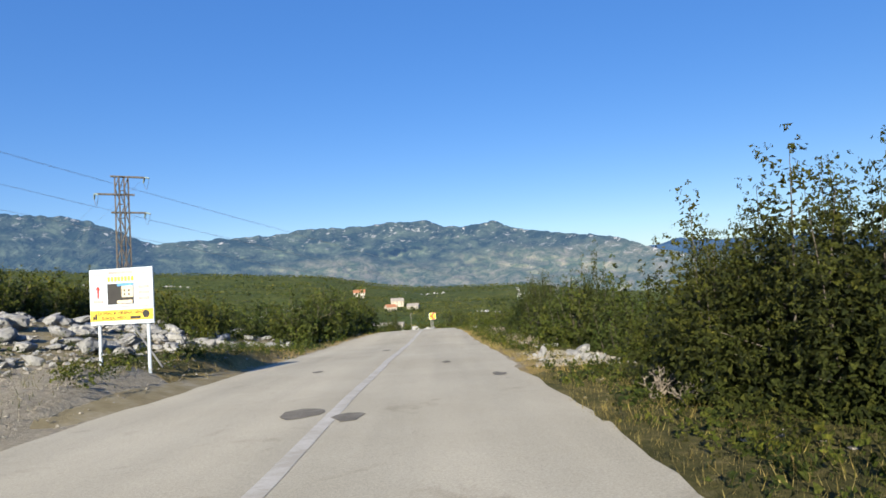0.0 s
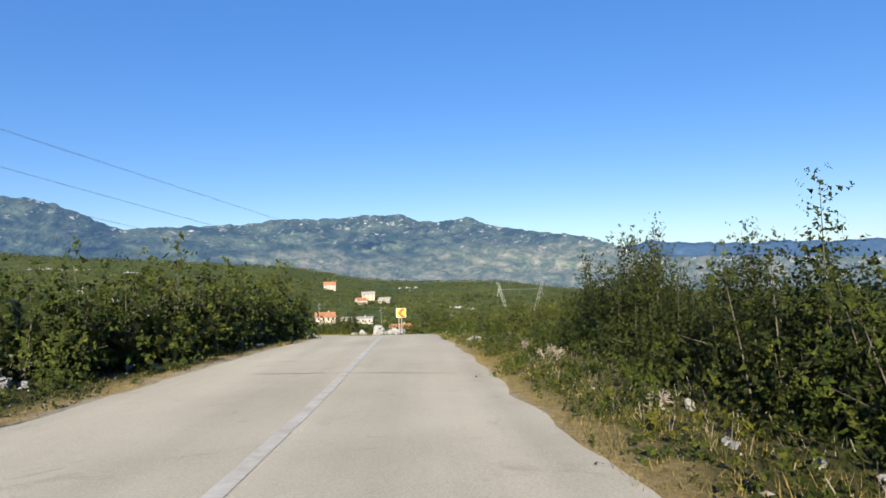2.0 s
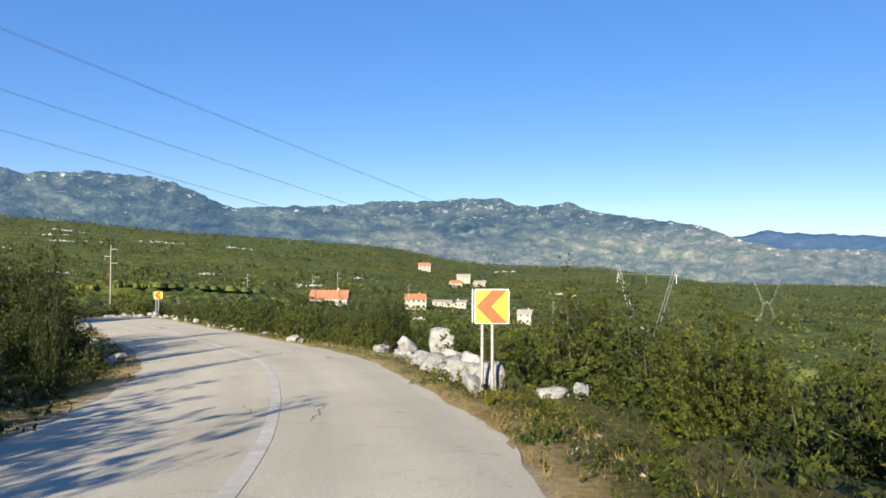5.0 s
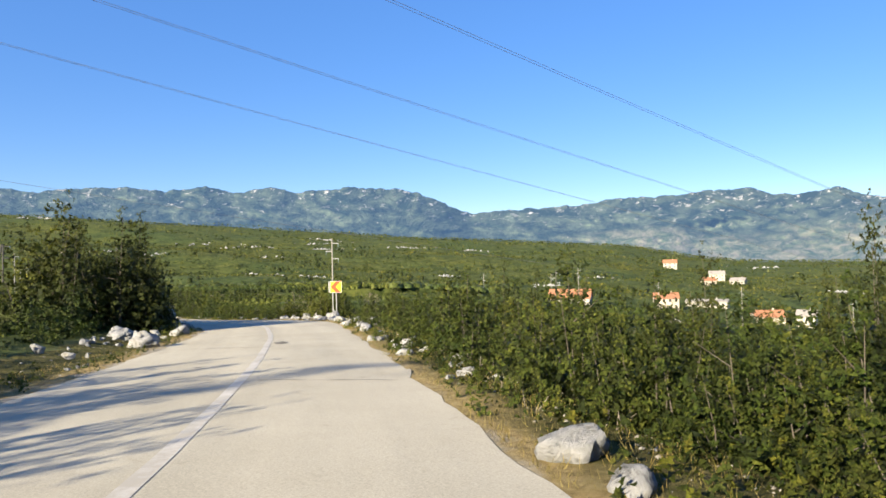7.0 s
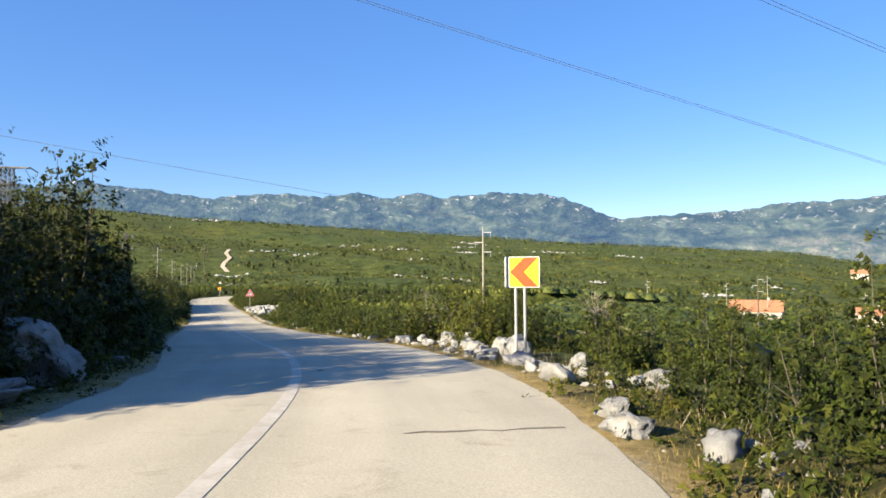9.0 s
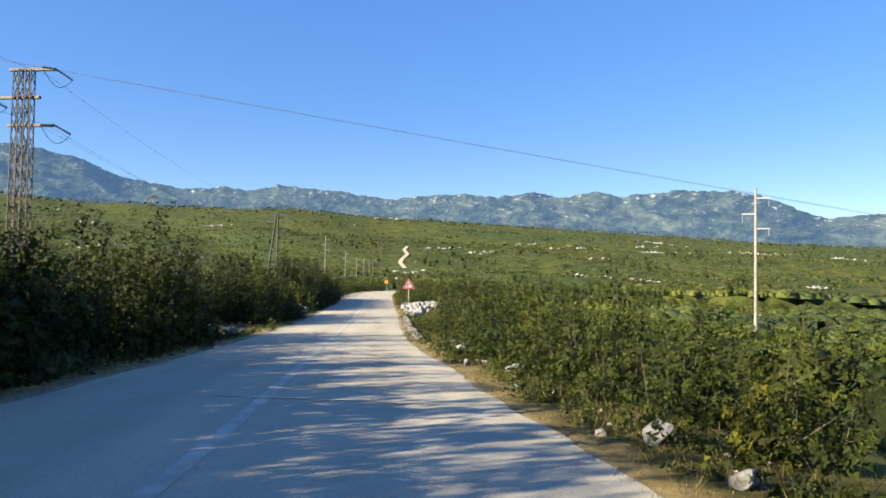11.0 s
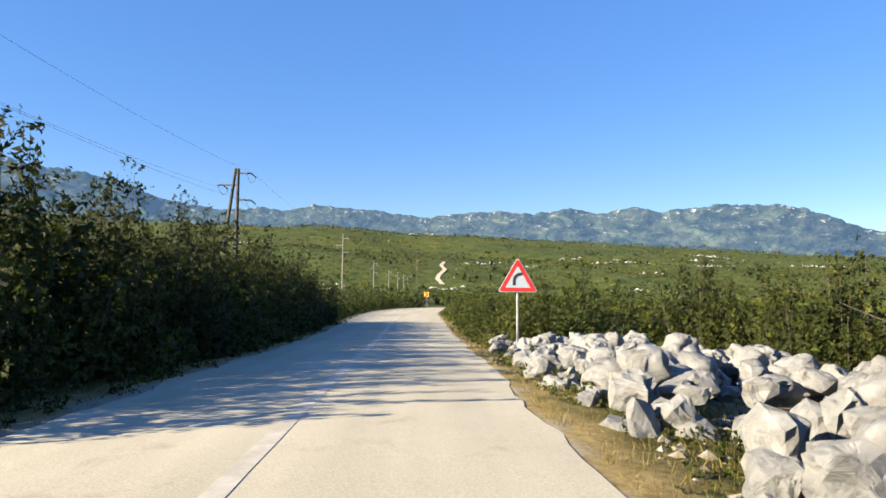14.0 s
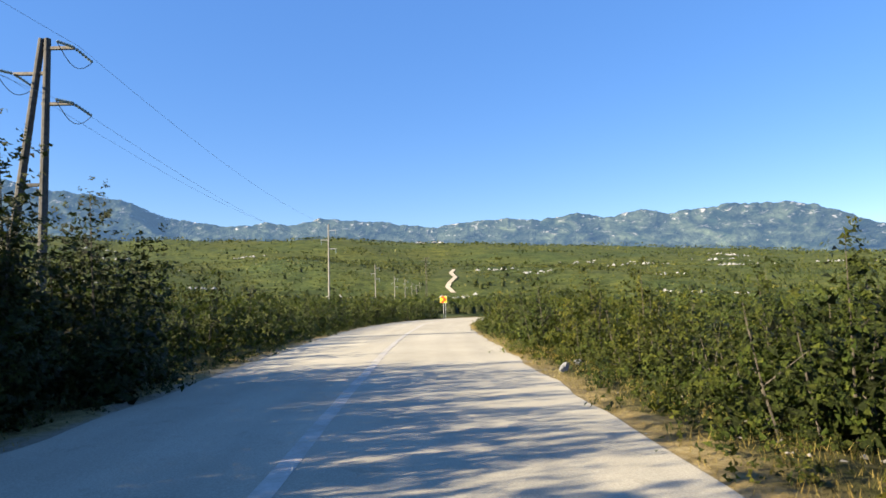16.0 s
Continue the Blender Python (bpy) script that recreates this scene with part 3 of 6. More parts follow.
def verge(side):
    """The strip of gravel, dry grass and soil that meets the edge of the road."""
    outs = np.array([-0.5, 0.0, 0.12, 0.28, 0.5, 0.8, 1.2, 1.7, 2.2, 2.7, 3.1])
    rows = np.arange(len(AXIS))
    wide = AXIS[:, 3] if side > 0 else AXIS[:, 4]
    off = side * (wide[:, None] + outs[None])
    x, y = AXIS[:, :1] + SIDE[:, :1] * off, AXIS[:, 1:2] + SIDE[:, 1:2] * off
    edge = AXIS[:, 2:3] - 0.037
    z = ground_z(x.ravel(), y.ravel()).reshape(x.shape)
    k = smooth01(outs, 0.1, 1.2)[None]
    g = np.random.RandomState(33 + side)
    z = edge * (1 - k) + z * k + g.randn(*z.shape) * 0.014 * (outs > 0.05)
    z[:, 0], z[:, -1] = AXIS[:, 2] - 0.07, z[:, -1] - 0.2
    ids = np.arange(x.size).reshape(x.shape)
    q = np.stack([ids[:-1, :-1], ids[:-1, 1:], ids[1:, 1:], ids[1:, :-1]], -1).reshape(-1, 4)
    ob = sheet("verge", np.stack([x.ravel(), y.ravel(), z.ravel()], 1), q if side > 0 else q[:, ::-1], VERGE, None, True)
    mesh_values(ob, "out", (outs[None] - 3.0 * ((side < 0) & (RUN < 13))[:, None] + 0.8 * ((side > 0) & (RUN < 12))[:, None] + 0.3 * (side > 0)).ravel())
    return tagged(ob, "road verge of pale grit, dry yellow grass and soil", "verge", kind="structure")


verge(1)
verge(-1)


def road_crack(s0, o0, s1, o1, wide, seed):
    """A dark ragged crack in the asphalt."""
    g = random.Random(seed)
    bm, prev = bmesh.new(), None
    n = max(4, int(math.hypot(s1 - s0, o1 - o0) / 0.16))
    for k in range(n + 1):
        s, off = s0 + (s1 - s0) * k / n + g.uniform(-0.05, 0.05), o0 + (o1 - o0) * k / n + g.uniform(-0.04, 0.04)
        w = wide * g.uniform(0.2, 1.0) / 2
        i = int(np.searchsorted(RUN, s))
        c = off / (AXIS[i, 3] if off > 0 else AXIS[i, 4])
        z = road_z(s) - 0.03 * c * c + 0.005
        a, b = (0, w) if abs(s1 - s0) > abs(o1 - o0) else (w, 0)
        row = [bm.verts.new((*beside(s - a, off - b), z)), bm.verts.new((*beside(s + a, off + b), z))]
        if prev:
            bm.faces.new((prev[0], prev[1], row[1], row[0]))
        prev = row
    bmesh.ops.recalc_face_normals(bm, faces=bm.faces[:])
    return tagged(part("road_crack", bm, CRACK), "dark ragged crack across the worn asphalt", "road crack", "road cracks", "structure")


for k, (s0, o0, s1, o1, w) in enumerate(((32.3, -1.9, 31.4, 2.1, 0.07), (101.55, 1.3, 101.7, 2.8, 0.07), (162.3, 0.5, 156.0, 0.48, 0.02), (146.9, 1.35, 146.8, 1.7, 0.07), (61.8, -0.5, 60.4, -0.2, 0.025), (59.8, 0.5, 61.4, 0.7, 0.025), (19.5, -2.2, 19.2, 0.4, 0.04), (92.0, -2.0, 91.2, 0.2, 0.05), (84.0, 0.3, 83.2, 2.4, 0.05), (128.0, -1.0, 127.2, 2.2, 0.05), (181.0, -2.2, 180.5, 0.9, 0.04))):
    road_crack(s0, o0, s1, o1, w, 40 + k)


def road_patch(s, off, long, wide, seed):
    """A thin dark repair on the road."""
    g = random.Random(seed)
    bm = bmesh.new()
    a = radians(heading(s))
    cx, cy = beside(s, off)
    ring = []
    for k in range(14):
        t = k / 14 * 2 * math.pi
        r = g.uniform(0.75, 1.1)
        u, v = math.cos(t) * wide / 2 * r, math.sin(t) * long / 2 * r
        x, y = cx + u * math.cos(a) - v * math.sin(a), cy + u * math.sin(a) + v * math.cos(a)
        i = int(np.searchsorted(RUN, s + v))
        c = (off + u) / (AXIS[i, 3] if off + u > 0 else AXIS[i, 4])
        ring.append(bm.verts.new((x, y, road_z(s + v) - 0.03 * c * c + 0.006)))
    bm.faces.new(ring)
    return tagged(part("road_patch", bm, PATCH), "dark irregular asphalt repair patch on the road", "road patch", "road patches", "structure")


for k, (s, off, long, wide) in enumerate([(8.25, -0.42, 0.95, 0.55), (7.75, 0.22, 0.7, 0.4), (12.04, 2.38, 0.75, 0.26), (15.56, 1.46, 0.7, 0.24), (14.67, -1.37, 0.6, 0.24), (22.98, -0.52, 0.8, 0.3), (69.9, 1.95, 0.32, 0.28), (73.26, 0.55, 0.6, 0.14), (92.6, 0.35, 1.2, 0.4), (107.2, 0.4, 0.3, 0.16), (150.2, 0.15, 0.25, 0.18)]):
    road_patch(s, off, long, wide, k)

# ---- mountains ----
RIDGE = [(115, 10), (90.5, 9.36), (88, 8.84), (85, 8.65), (82.3, 8.04), (80.2, 7.09), (77.7, 6.68), (74.6, 6.35), (71.9, 6.68), (69.7, 6.53), (67.8, 7.0), (65, 6.85), (62.6, 6.65), (59.8, 6.4), (58.3, 6.1), (55.3, 6.55), (51, 6.7), (49.2, 6.4), (46.3, 6.92), (43.5, 6.45), (40.6, 6.97), (38.5, 6.48), (35.6, 6.75), (33.7, 6.95), (29.8, 6.7), (28.2, 6.45), (26.3, 5.6), (23.5, 4.4), (20, 4.6), (16.4, 4.82), (13.6, 4.92), (10.8, 5.3), (6, 5.3), (3.7, 5.56), (2, 5.43), (0.8, 5.5), (-0.9, 4.82), (-3.3, 4.9), (-5.4, 5.12), (-6.5, 4.56), (-8.6, 4.03), (-12.8, 3.43), (-15.4, 3.1), (-17.3, 2.34), (-21, 1.2), (-50, 0.2)]
FAR_LINE = [(-60, 1.5), (-40, 1.8), (-30, 2.0), (-26.3, 2.06), (-22.3, 2.34), (-20.7, 2.5), (-18, 2.05), (-14, 1.9), (-5, 1.5)]


def mountain_range(name, line, a0, a1, r0, r1, da, nr, base, mat, label, relief):
    az = np.arange(a0, a1, da)
    u = np.linspace(0, 1, nr) ** 0.9
    crest = np.interp(az, *zip(*sorted(line)))
    verts, rocky, fields, slope = [], [], [], []
    for a, c in zip(az, crest):
        sa, ca = math.sin(radians(a)), math.cos(radians(a))
        foot = float(np.interp(a, *zip(*WOODS))) - 0.9 if base is None else base
        jag = 0.13 * noise.fractal((a * 1.1, 3.1, 0.4), 0.55, 2.1, 6)
        for t in u:
            r = r0 + (r1 - r0) * t
            x, y = -sa * r, ca * r
            el = foot + (c - foot) * t**0.9 + jag * t**7
            wx, wy = a * 70 + el * 45, el * 70 - a * 9
            big = noise.fractal((wx / 700, wy / 160, 1.7), 0.85, 2.1, 6)
            spur = 1 - 2 * abs(noise.fractal(((wx + wy * 1.6) / 760 + 0.3 * big, (wy - 0.12 * wx) / 170, 9.2), 0.9, 2.1, 5))
            lift = (0.16 * big + 0.17 * spur) * relief * math.sin(math.pi * min(t, 1) ** 0.8) * (c - foot) / 6
            rr = r - 260 * relief * (0.5 * big + 0.5 * spur) * math.sin(math.pi * t) ** 0.7
            verts.append((MID_X - sa * rr, MID_Y + ca * rr, rr * math.tan(radians(el + lift))))
            slope.append((wx, wy * 2.0, 0))
            rocky.append(0.0 if base is not None else max(0.0, min(1.0, t**3.5 + 0.5 * max(0.0, spur - 0.45) * t)))
            fields.append(0.0 if base is not None else max(0.0, min(1.0, (2.6 - el + 0.9 * big) / 1.1)) * max(0.0, min(1.0, 0.35 + (30 - a) / 30)))
        verts.append((MID_X - sa * (r1 + 60), MID_Y + ca * (r1 + 60), r1 * math.tan(radians(c)) - 120))
        slope.append((a * 70, 0, 50))
        rocky.append(1)
        fields.append(0)
    n = nr + 1
    ids = np.arange(len(verts)).reshape(-1, n)
    q = np.stack([ids[:-1, :-1], ids[:-1, 1:], ids[1:, 1:], ids[1:, :-1]], -1).reshape(-1, 4)
    ob = sheet(name, verts, q, mat, None, True)
    mesh_values(ob, "rocky", rocky)
    mesh_values(ob, "fields", fields)
    ob.data.attributes.new("slope", "FLOAT_VECTOR", "POINT").data.foreach_set("vector", np.array(slope, np.float32).ravel())
    return tagged(ob, label, "mountains", kind="structure")


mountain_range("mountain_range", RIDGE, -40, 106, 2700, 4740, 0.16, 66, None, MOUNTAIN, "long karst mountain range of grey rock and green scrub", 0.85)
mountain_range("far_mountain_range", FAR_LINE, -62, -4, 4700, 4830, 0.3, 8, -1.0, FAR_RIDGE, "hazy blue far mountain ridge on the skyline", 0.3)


# ---- far dirt track ----
# height share and bearing offset of the bends, fitted to the camera's view
TRACK = [(0.0, -0.2), (0.25, 0.3), (0.42, 0.15), (0.66, -0.38), (0.85, 0.0), (1.0, -0.28)]


def up_slope(a, el, eye=(-97.0, 138.5, -5.4)):
    """The place on the slope at a bearing and a height angle from the camera's last place, to fit its view."""
    r = np.arange(150, 1350, 1.0)
    x, y = eye[0] - math.sin(radians(a)) * r, eye[1] + math.cos(radians(a)) * r
    k = int(np.argmax(np.degrees(np.arctan2(ground_z(x, y) - eye[2], r)) > el))
    return x[k], y[k], 0.0


TRACK_LINE = np.array([up_slope(56.9 + float(np.interp(t, *zip(*TRACK))), 0.35 + 2.1 * t) for t in np.linspace(0, 1, 60)])
tn = np.gradient(TRACK_LINE[:, :2], axis=0)
tn /= np.linalg.norm(tn, axis=1, keepdims=True)

# ---- plants ----
def leaf_quads(g, centres, size, out, loose=0.42):
    """A pointed leaf at each centre, turned at random but rather away from the stem: places and triangles."""
    n = len(centres)
    nrm = g.randn(n, 3) * loose + out
    nrm[:, 2] += 0.35
    nrm /= np.linalg.norm(nrm, axis=1, keepdims=True) + 1e-9
    t = np.cross(nrm, g.randn(n, 3))
    t /= np.linalg.norm(t, axis=1, keepdims=True) + 1e-9
    b = np.cross(nrm, t)
    L = (size * g.uniform(0.6, 1.35, n))[:, None]
    W = L * g.uniform(0.4, 0.65, n)[:, None]
    v = np.stack([centres - t * L * 0.45 - b * W * 0.5, centres - t * L * 0.2 + b * W * 0.75, centres + t * L * 0.65], 1)
    return v.reshape(-1, 3), np.arange(3 * n).reshape(n, 3)


def plumes(g, count, wide, high, slim=1.0):
    """The upright plumes of a shrub: foot, top and breadth of each, with low ones round its foot."""
    out = []
    for k in range(count + count // 2):
        a, r = g.rand() * 6.283, math.sqrt(g.rand()) * wide * 0.42
        h = high * (1.0 - 0.36 * (r / (wide * 0.42)) ** 1.3) * g.uniform(0.68, 1.0)
        if k == 0:
            h, r = high, r * 0.4
        if k >= count:
            r, h = wide * g.uniform(0.36, 0.5), high * g.uniform(0.2, 0.42)
        lean = wide * 0.07
        b = g.uniform(0.15, 0.25) * wide**0.5 * (0.75 + 0.25 * h / high) * slim
        out.append((np.array([math.cos(a) * r * 0.72, math.sin(a) * r * 0.72, -0.1]), np.array([math.cos(a) * r * 1.12 + g.uniform(-lean, lean), math.sin(a) * r * 1.12 + g.uniform(-lean, lean), h]), b))
    return out


def taper(t, spire):
    return np.minimum(1, (t + 0.16) / 0.36) ** 0.6 * (1 - t) ** (0.36 * spire) + 0.04


def crown_leaves(g, st, leaves, size, spire=1.0, sides=3):
    """Sprays of leaves over each plume, within them leaves with shade put into their colour: places, how many triangles
    are outer leaves, and how far each is towards the tip colour.
    """
    area = np.array([np.linalg.norm(b - a) * r for a, b, r in st])
    vs, yo, core = [], [], []
    for (a, b, r), share in zip(st, area / area.sum()):
        m = max(3, int(leaves * share / 8))
        t = g.rand(m * 3)
        t = t[g.rand(m * 3) < taper(t, spire) * 0.35 + 0.65][:m]
        m = len(t)
        ang, ph = g.rand(m) * 6.283, g.rand() * 6.283
        side = np.stack([np.cos(ang), np.sin(ang), 0 * ang], 1)
        rad = r * taper(t, spire) * (1 + 0.3 * np.sin(2 * ang + ph + t * 9) + 0.25 * np.sin(t * 17 + ph + ang)) * g.uniform(0.35, 1.15, m)
        c = a + (b - a) * t[:, None] + side * rad[:, None]
        way = side * 0.9 + g.randn(m, 3) * 0.35
        way[:, 2] += 0.4 + 0.5 * t
        reach = g.rand(m, 8, 1) * (size * 2.4) * (1.15 - 0.8 * t)[:, None, None]
        p = c[:, None] + way[:, None] * reach + g.randn(m, 8, 3) * size * (0.55 - 0.25 * t)[:, None, None]
        out = np.repeat(side * 0.9 + np.array([0, 0, 0.1]) + g.randn(m, 3) * 0.3, 8, 0)
        vs.append(leaf_quads(g, p.reshape(-1, 3), np.repeat(size * (1.1 - 0.4 * t), 8), out, 0.2)[0])
        yo.append(np.repeat(np.clip(0.75 * t**2 * g.rand(m) + 0.12 * g.rand(m), 0, 1), 24))
        if not sides:
            continue
        k = max(6, int(m * sides / 2))
        t = g.rand(k) * 0.9
        ang = g.rand(k) * 6.283
        rad = r * taper(t, spire) * 0.75 * g.rand(k) ** 0.5
        p = a + (b - a) * t[:, None] + np.stack([np.cos(ang) * rad, np.sin(ang) * rad, 0 * ang], 1)
        core.append(leaf_quads(g, p, np.full(k, size * 2.1) * (1 - 0.5 * t), np.stack([np.cos(ang), np.sin(ang), 0 * ang], 1) * 0.5)[0])
    v = np.concatenate(vs)
    core = np.concatenate(core) if core else np.zeros((0, 3))
    return np.concatenate([v, core]), len(v) // 3, np.r_[np.concatenate(yo), np.zeros(len(core))]


def crown_sheet(name, v, outer, tip_mix, leaf, root):
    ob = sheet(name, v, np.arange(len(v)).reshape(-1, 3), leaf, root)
    # inner triangles take the darkened leaf colour that stands in for shade
    ob.data.materials.append(INNER_SHADE)
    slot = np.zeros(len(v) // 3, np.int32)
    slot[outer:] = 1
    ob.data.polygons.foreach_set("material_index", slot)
    mesh_values(ob, "tip_mix", tip_mix)
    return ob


def stem_bmesh(g, stems, thick):
    bm = bmesh.new()
    for a, b, r in stems:
        p = [a + (b - a) * t + np.array([g.uniform(-0.06, 0.06), g.uniform(-0.06, 0.06), 0]) * (0 < t < 1) for t in (0, 0.45, 0.93)]
        p[0][2] = -0.25
        tube(bm, [tuple(q) for q in p], [thick, thick * 0.5, thick * 0.12], 4, False)
        q = a + (b - a) * g.uniform(0.1, 0.6)
        e = q + np.array([g.uniform(-1, 1) * r * 1.5, g.uniform(-1, 1) * r * 1.5, g.uniform(0.1, 0.45)])
        tube(bm, [tuple(q), tuple(e)], [thick * 0.5, thick * 0.15], 3, False)
    return bm


def plant(name, seed, wide, high, count, leaves, size, leaf, label, category, thick, spire=1.0, slim=1.0, fill=3):
    g = np.random.RandomState(seed)
    st = plumes(g, count, wide, high, slim)
    root = empty(name)
    tagged(root, label, category)
    part("trunk", stem_bmesh(g, st[:count:2], thick), BARK, root)
    crown_sheet("crown", *crown_leaves(g, st, leaves, size, spire, fill), leaf, root)
    return root


SHRUB = "dense green hornbeam and oak shrub on stony ground"
TREE = "tall slender dark green bushy tree with spiry tops"
KINDS = {
    "mid": [plant("shrub", 20 + k, 2.3, 2.15, 10, 1700, 0.105, LEAF, SHRUB, "shrub", 0.02, 0.9, 1.3) for k in range(4)],
    "near": [plant("shrub", 40 + k, 2.2, 2.15, 13, 3300, 0.078, LEAF, SHRUB, "shrub", 0.018, 0.95, 1.2) for k in range(5)],
    "tall": [plant("tree", 30 + k, 2.4, 3.5, 11, 3500, 0.092, LEAF_TREE, TREE, "tree", 0.03, 1.05, 1.4, 5) for k in range(4)],
    "spire": [plant("tree", 50 + k, 2.6, 3.5, 11, 6900, 0.066, LEAF_TREE, TREE, "tree", 0.026, 0.9, 1.7, 6) for k in range(4)],
}
SPARE = {k: list(v) for k, v in KINDS.items()}
lg = np.random.RandomState(10)
LOW_V = [crown_leaves(lg, plumes(lg, 4, 1.15, 0.75, 1.3), 200, 0.085, 0.9, 2) for k in range(4)]
BELT_V = [crown_leaves(lg, plumes(lg, 8, 2.3, 2.15, 1.4), 900, 0.115, 0.9, 3) for k in range(5)]
TUFT_V = [crown_leaves(lg, plumes(lg, 4, 0.75, 0.32, 1.0), 75, 0.07, 0.9, 0) for k in range(4)]
MASS = {"belt": [], "low": [], "tuft": []}


def put_plant(kind, x, y, scale, g, sink=0.05):
    z = z_at(x, y) - sink
    m = Matrix.Translation((x, y, z)) @ Matrix.Rotation(g.rand() * 6.283, 4, "Z")
    s = scale * g.uniform(0.88, 1.12)
    if kind in MASS:
        a = g.rand() * 6.283
        v, outer, tip_mix = {"belt": BELT_V, "low": LOW_V, "tuft": TUFT_V}[kind][g.randint(4)]
        v = v * s
        v = np.stack([v[:, 0] * math.cos(a) - v[:, 1] * math.sin(a) + x, v[:, 0] * math.sin(a) + v[:, 1] * math.cos(a) + y, v[:, 2] * g.uniform(0.8, 1.1) + z], 1)
        MASS[kind].append((v, outer, tip_mix, np.full(len(v), g.randn() * 0.22)))
        return None
    if SPARE[kind]:
        ob = SPARE[kind].pop()
        ob.matrix_basis = m
    else:
        ob = copy_thing(KINDS[kind][g.randint(len(KINDS[kind]))], m)
    ob.scale = (s * g.uniform(0.9, 1.15), s * g.uniform(0.9, 1.15), s)
    ob["group"] = "trees beside the road" if kind in ("tall", "spire") else "shrubs beside the road"
    return ob


def mass_sheet(name, rows, label):
    """Many like shrubs as one mesh, leaves first and cores after them."""
    v = np.concatenate([r[0][:r[1] * 3] for r in rows] + [r[0][r[1] * 3:] for r in rows])
    tip_mix = np.concatenate([r[2][:r[1] * 3] for r in rows] + [r[2][r[1] * 3:] for r in rows])
    tone = np.concatenate([r[3][:r[1] * 3] for r in rows] + [r[3][r[1] * 3:] for r in rows])
    ob = crown_sheet(name, v, sum(r[1] for r in rows), tip_mix, LEAF, None)
    mesh_values(ob, "tone", tone)
    return tagged(ob, label, "shrubs", kind="stuff")


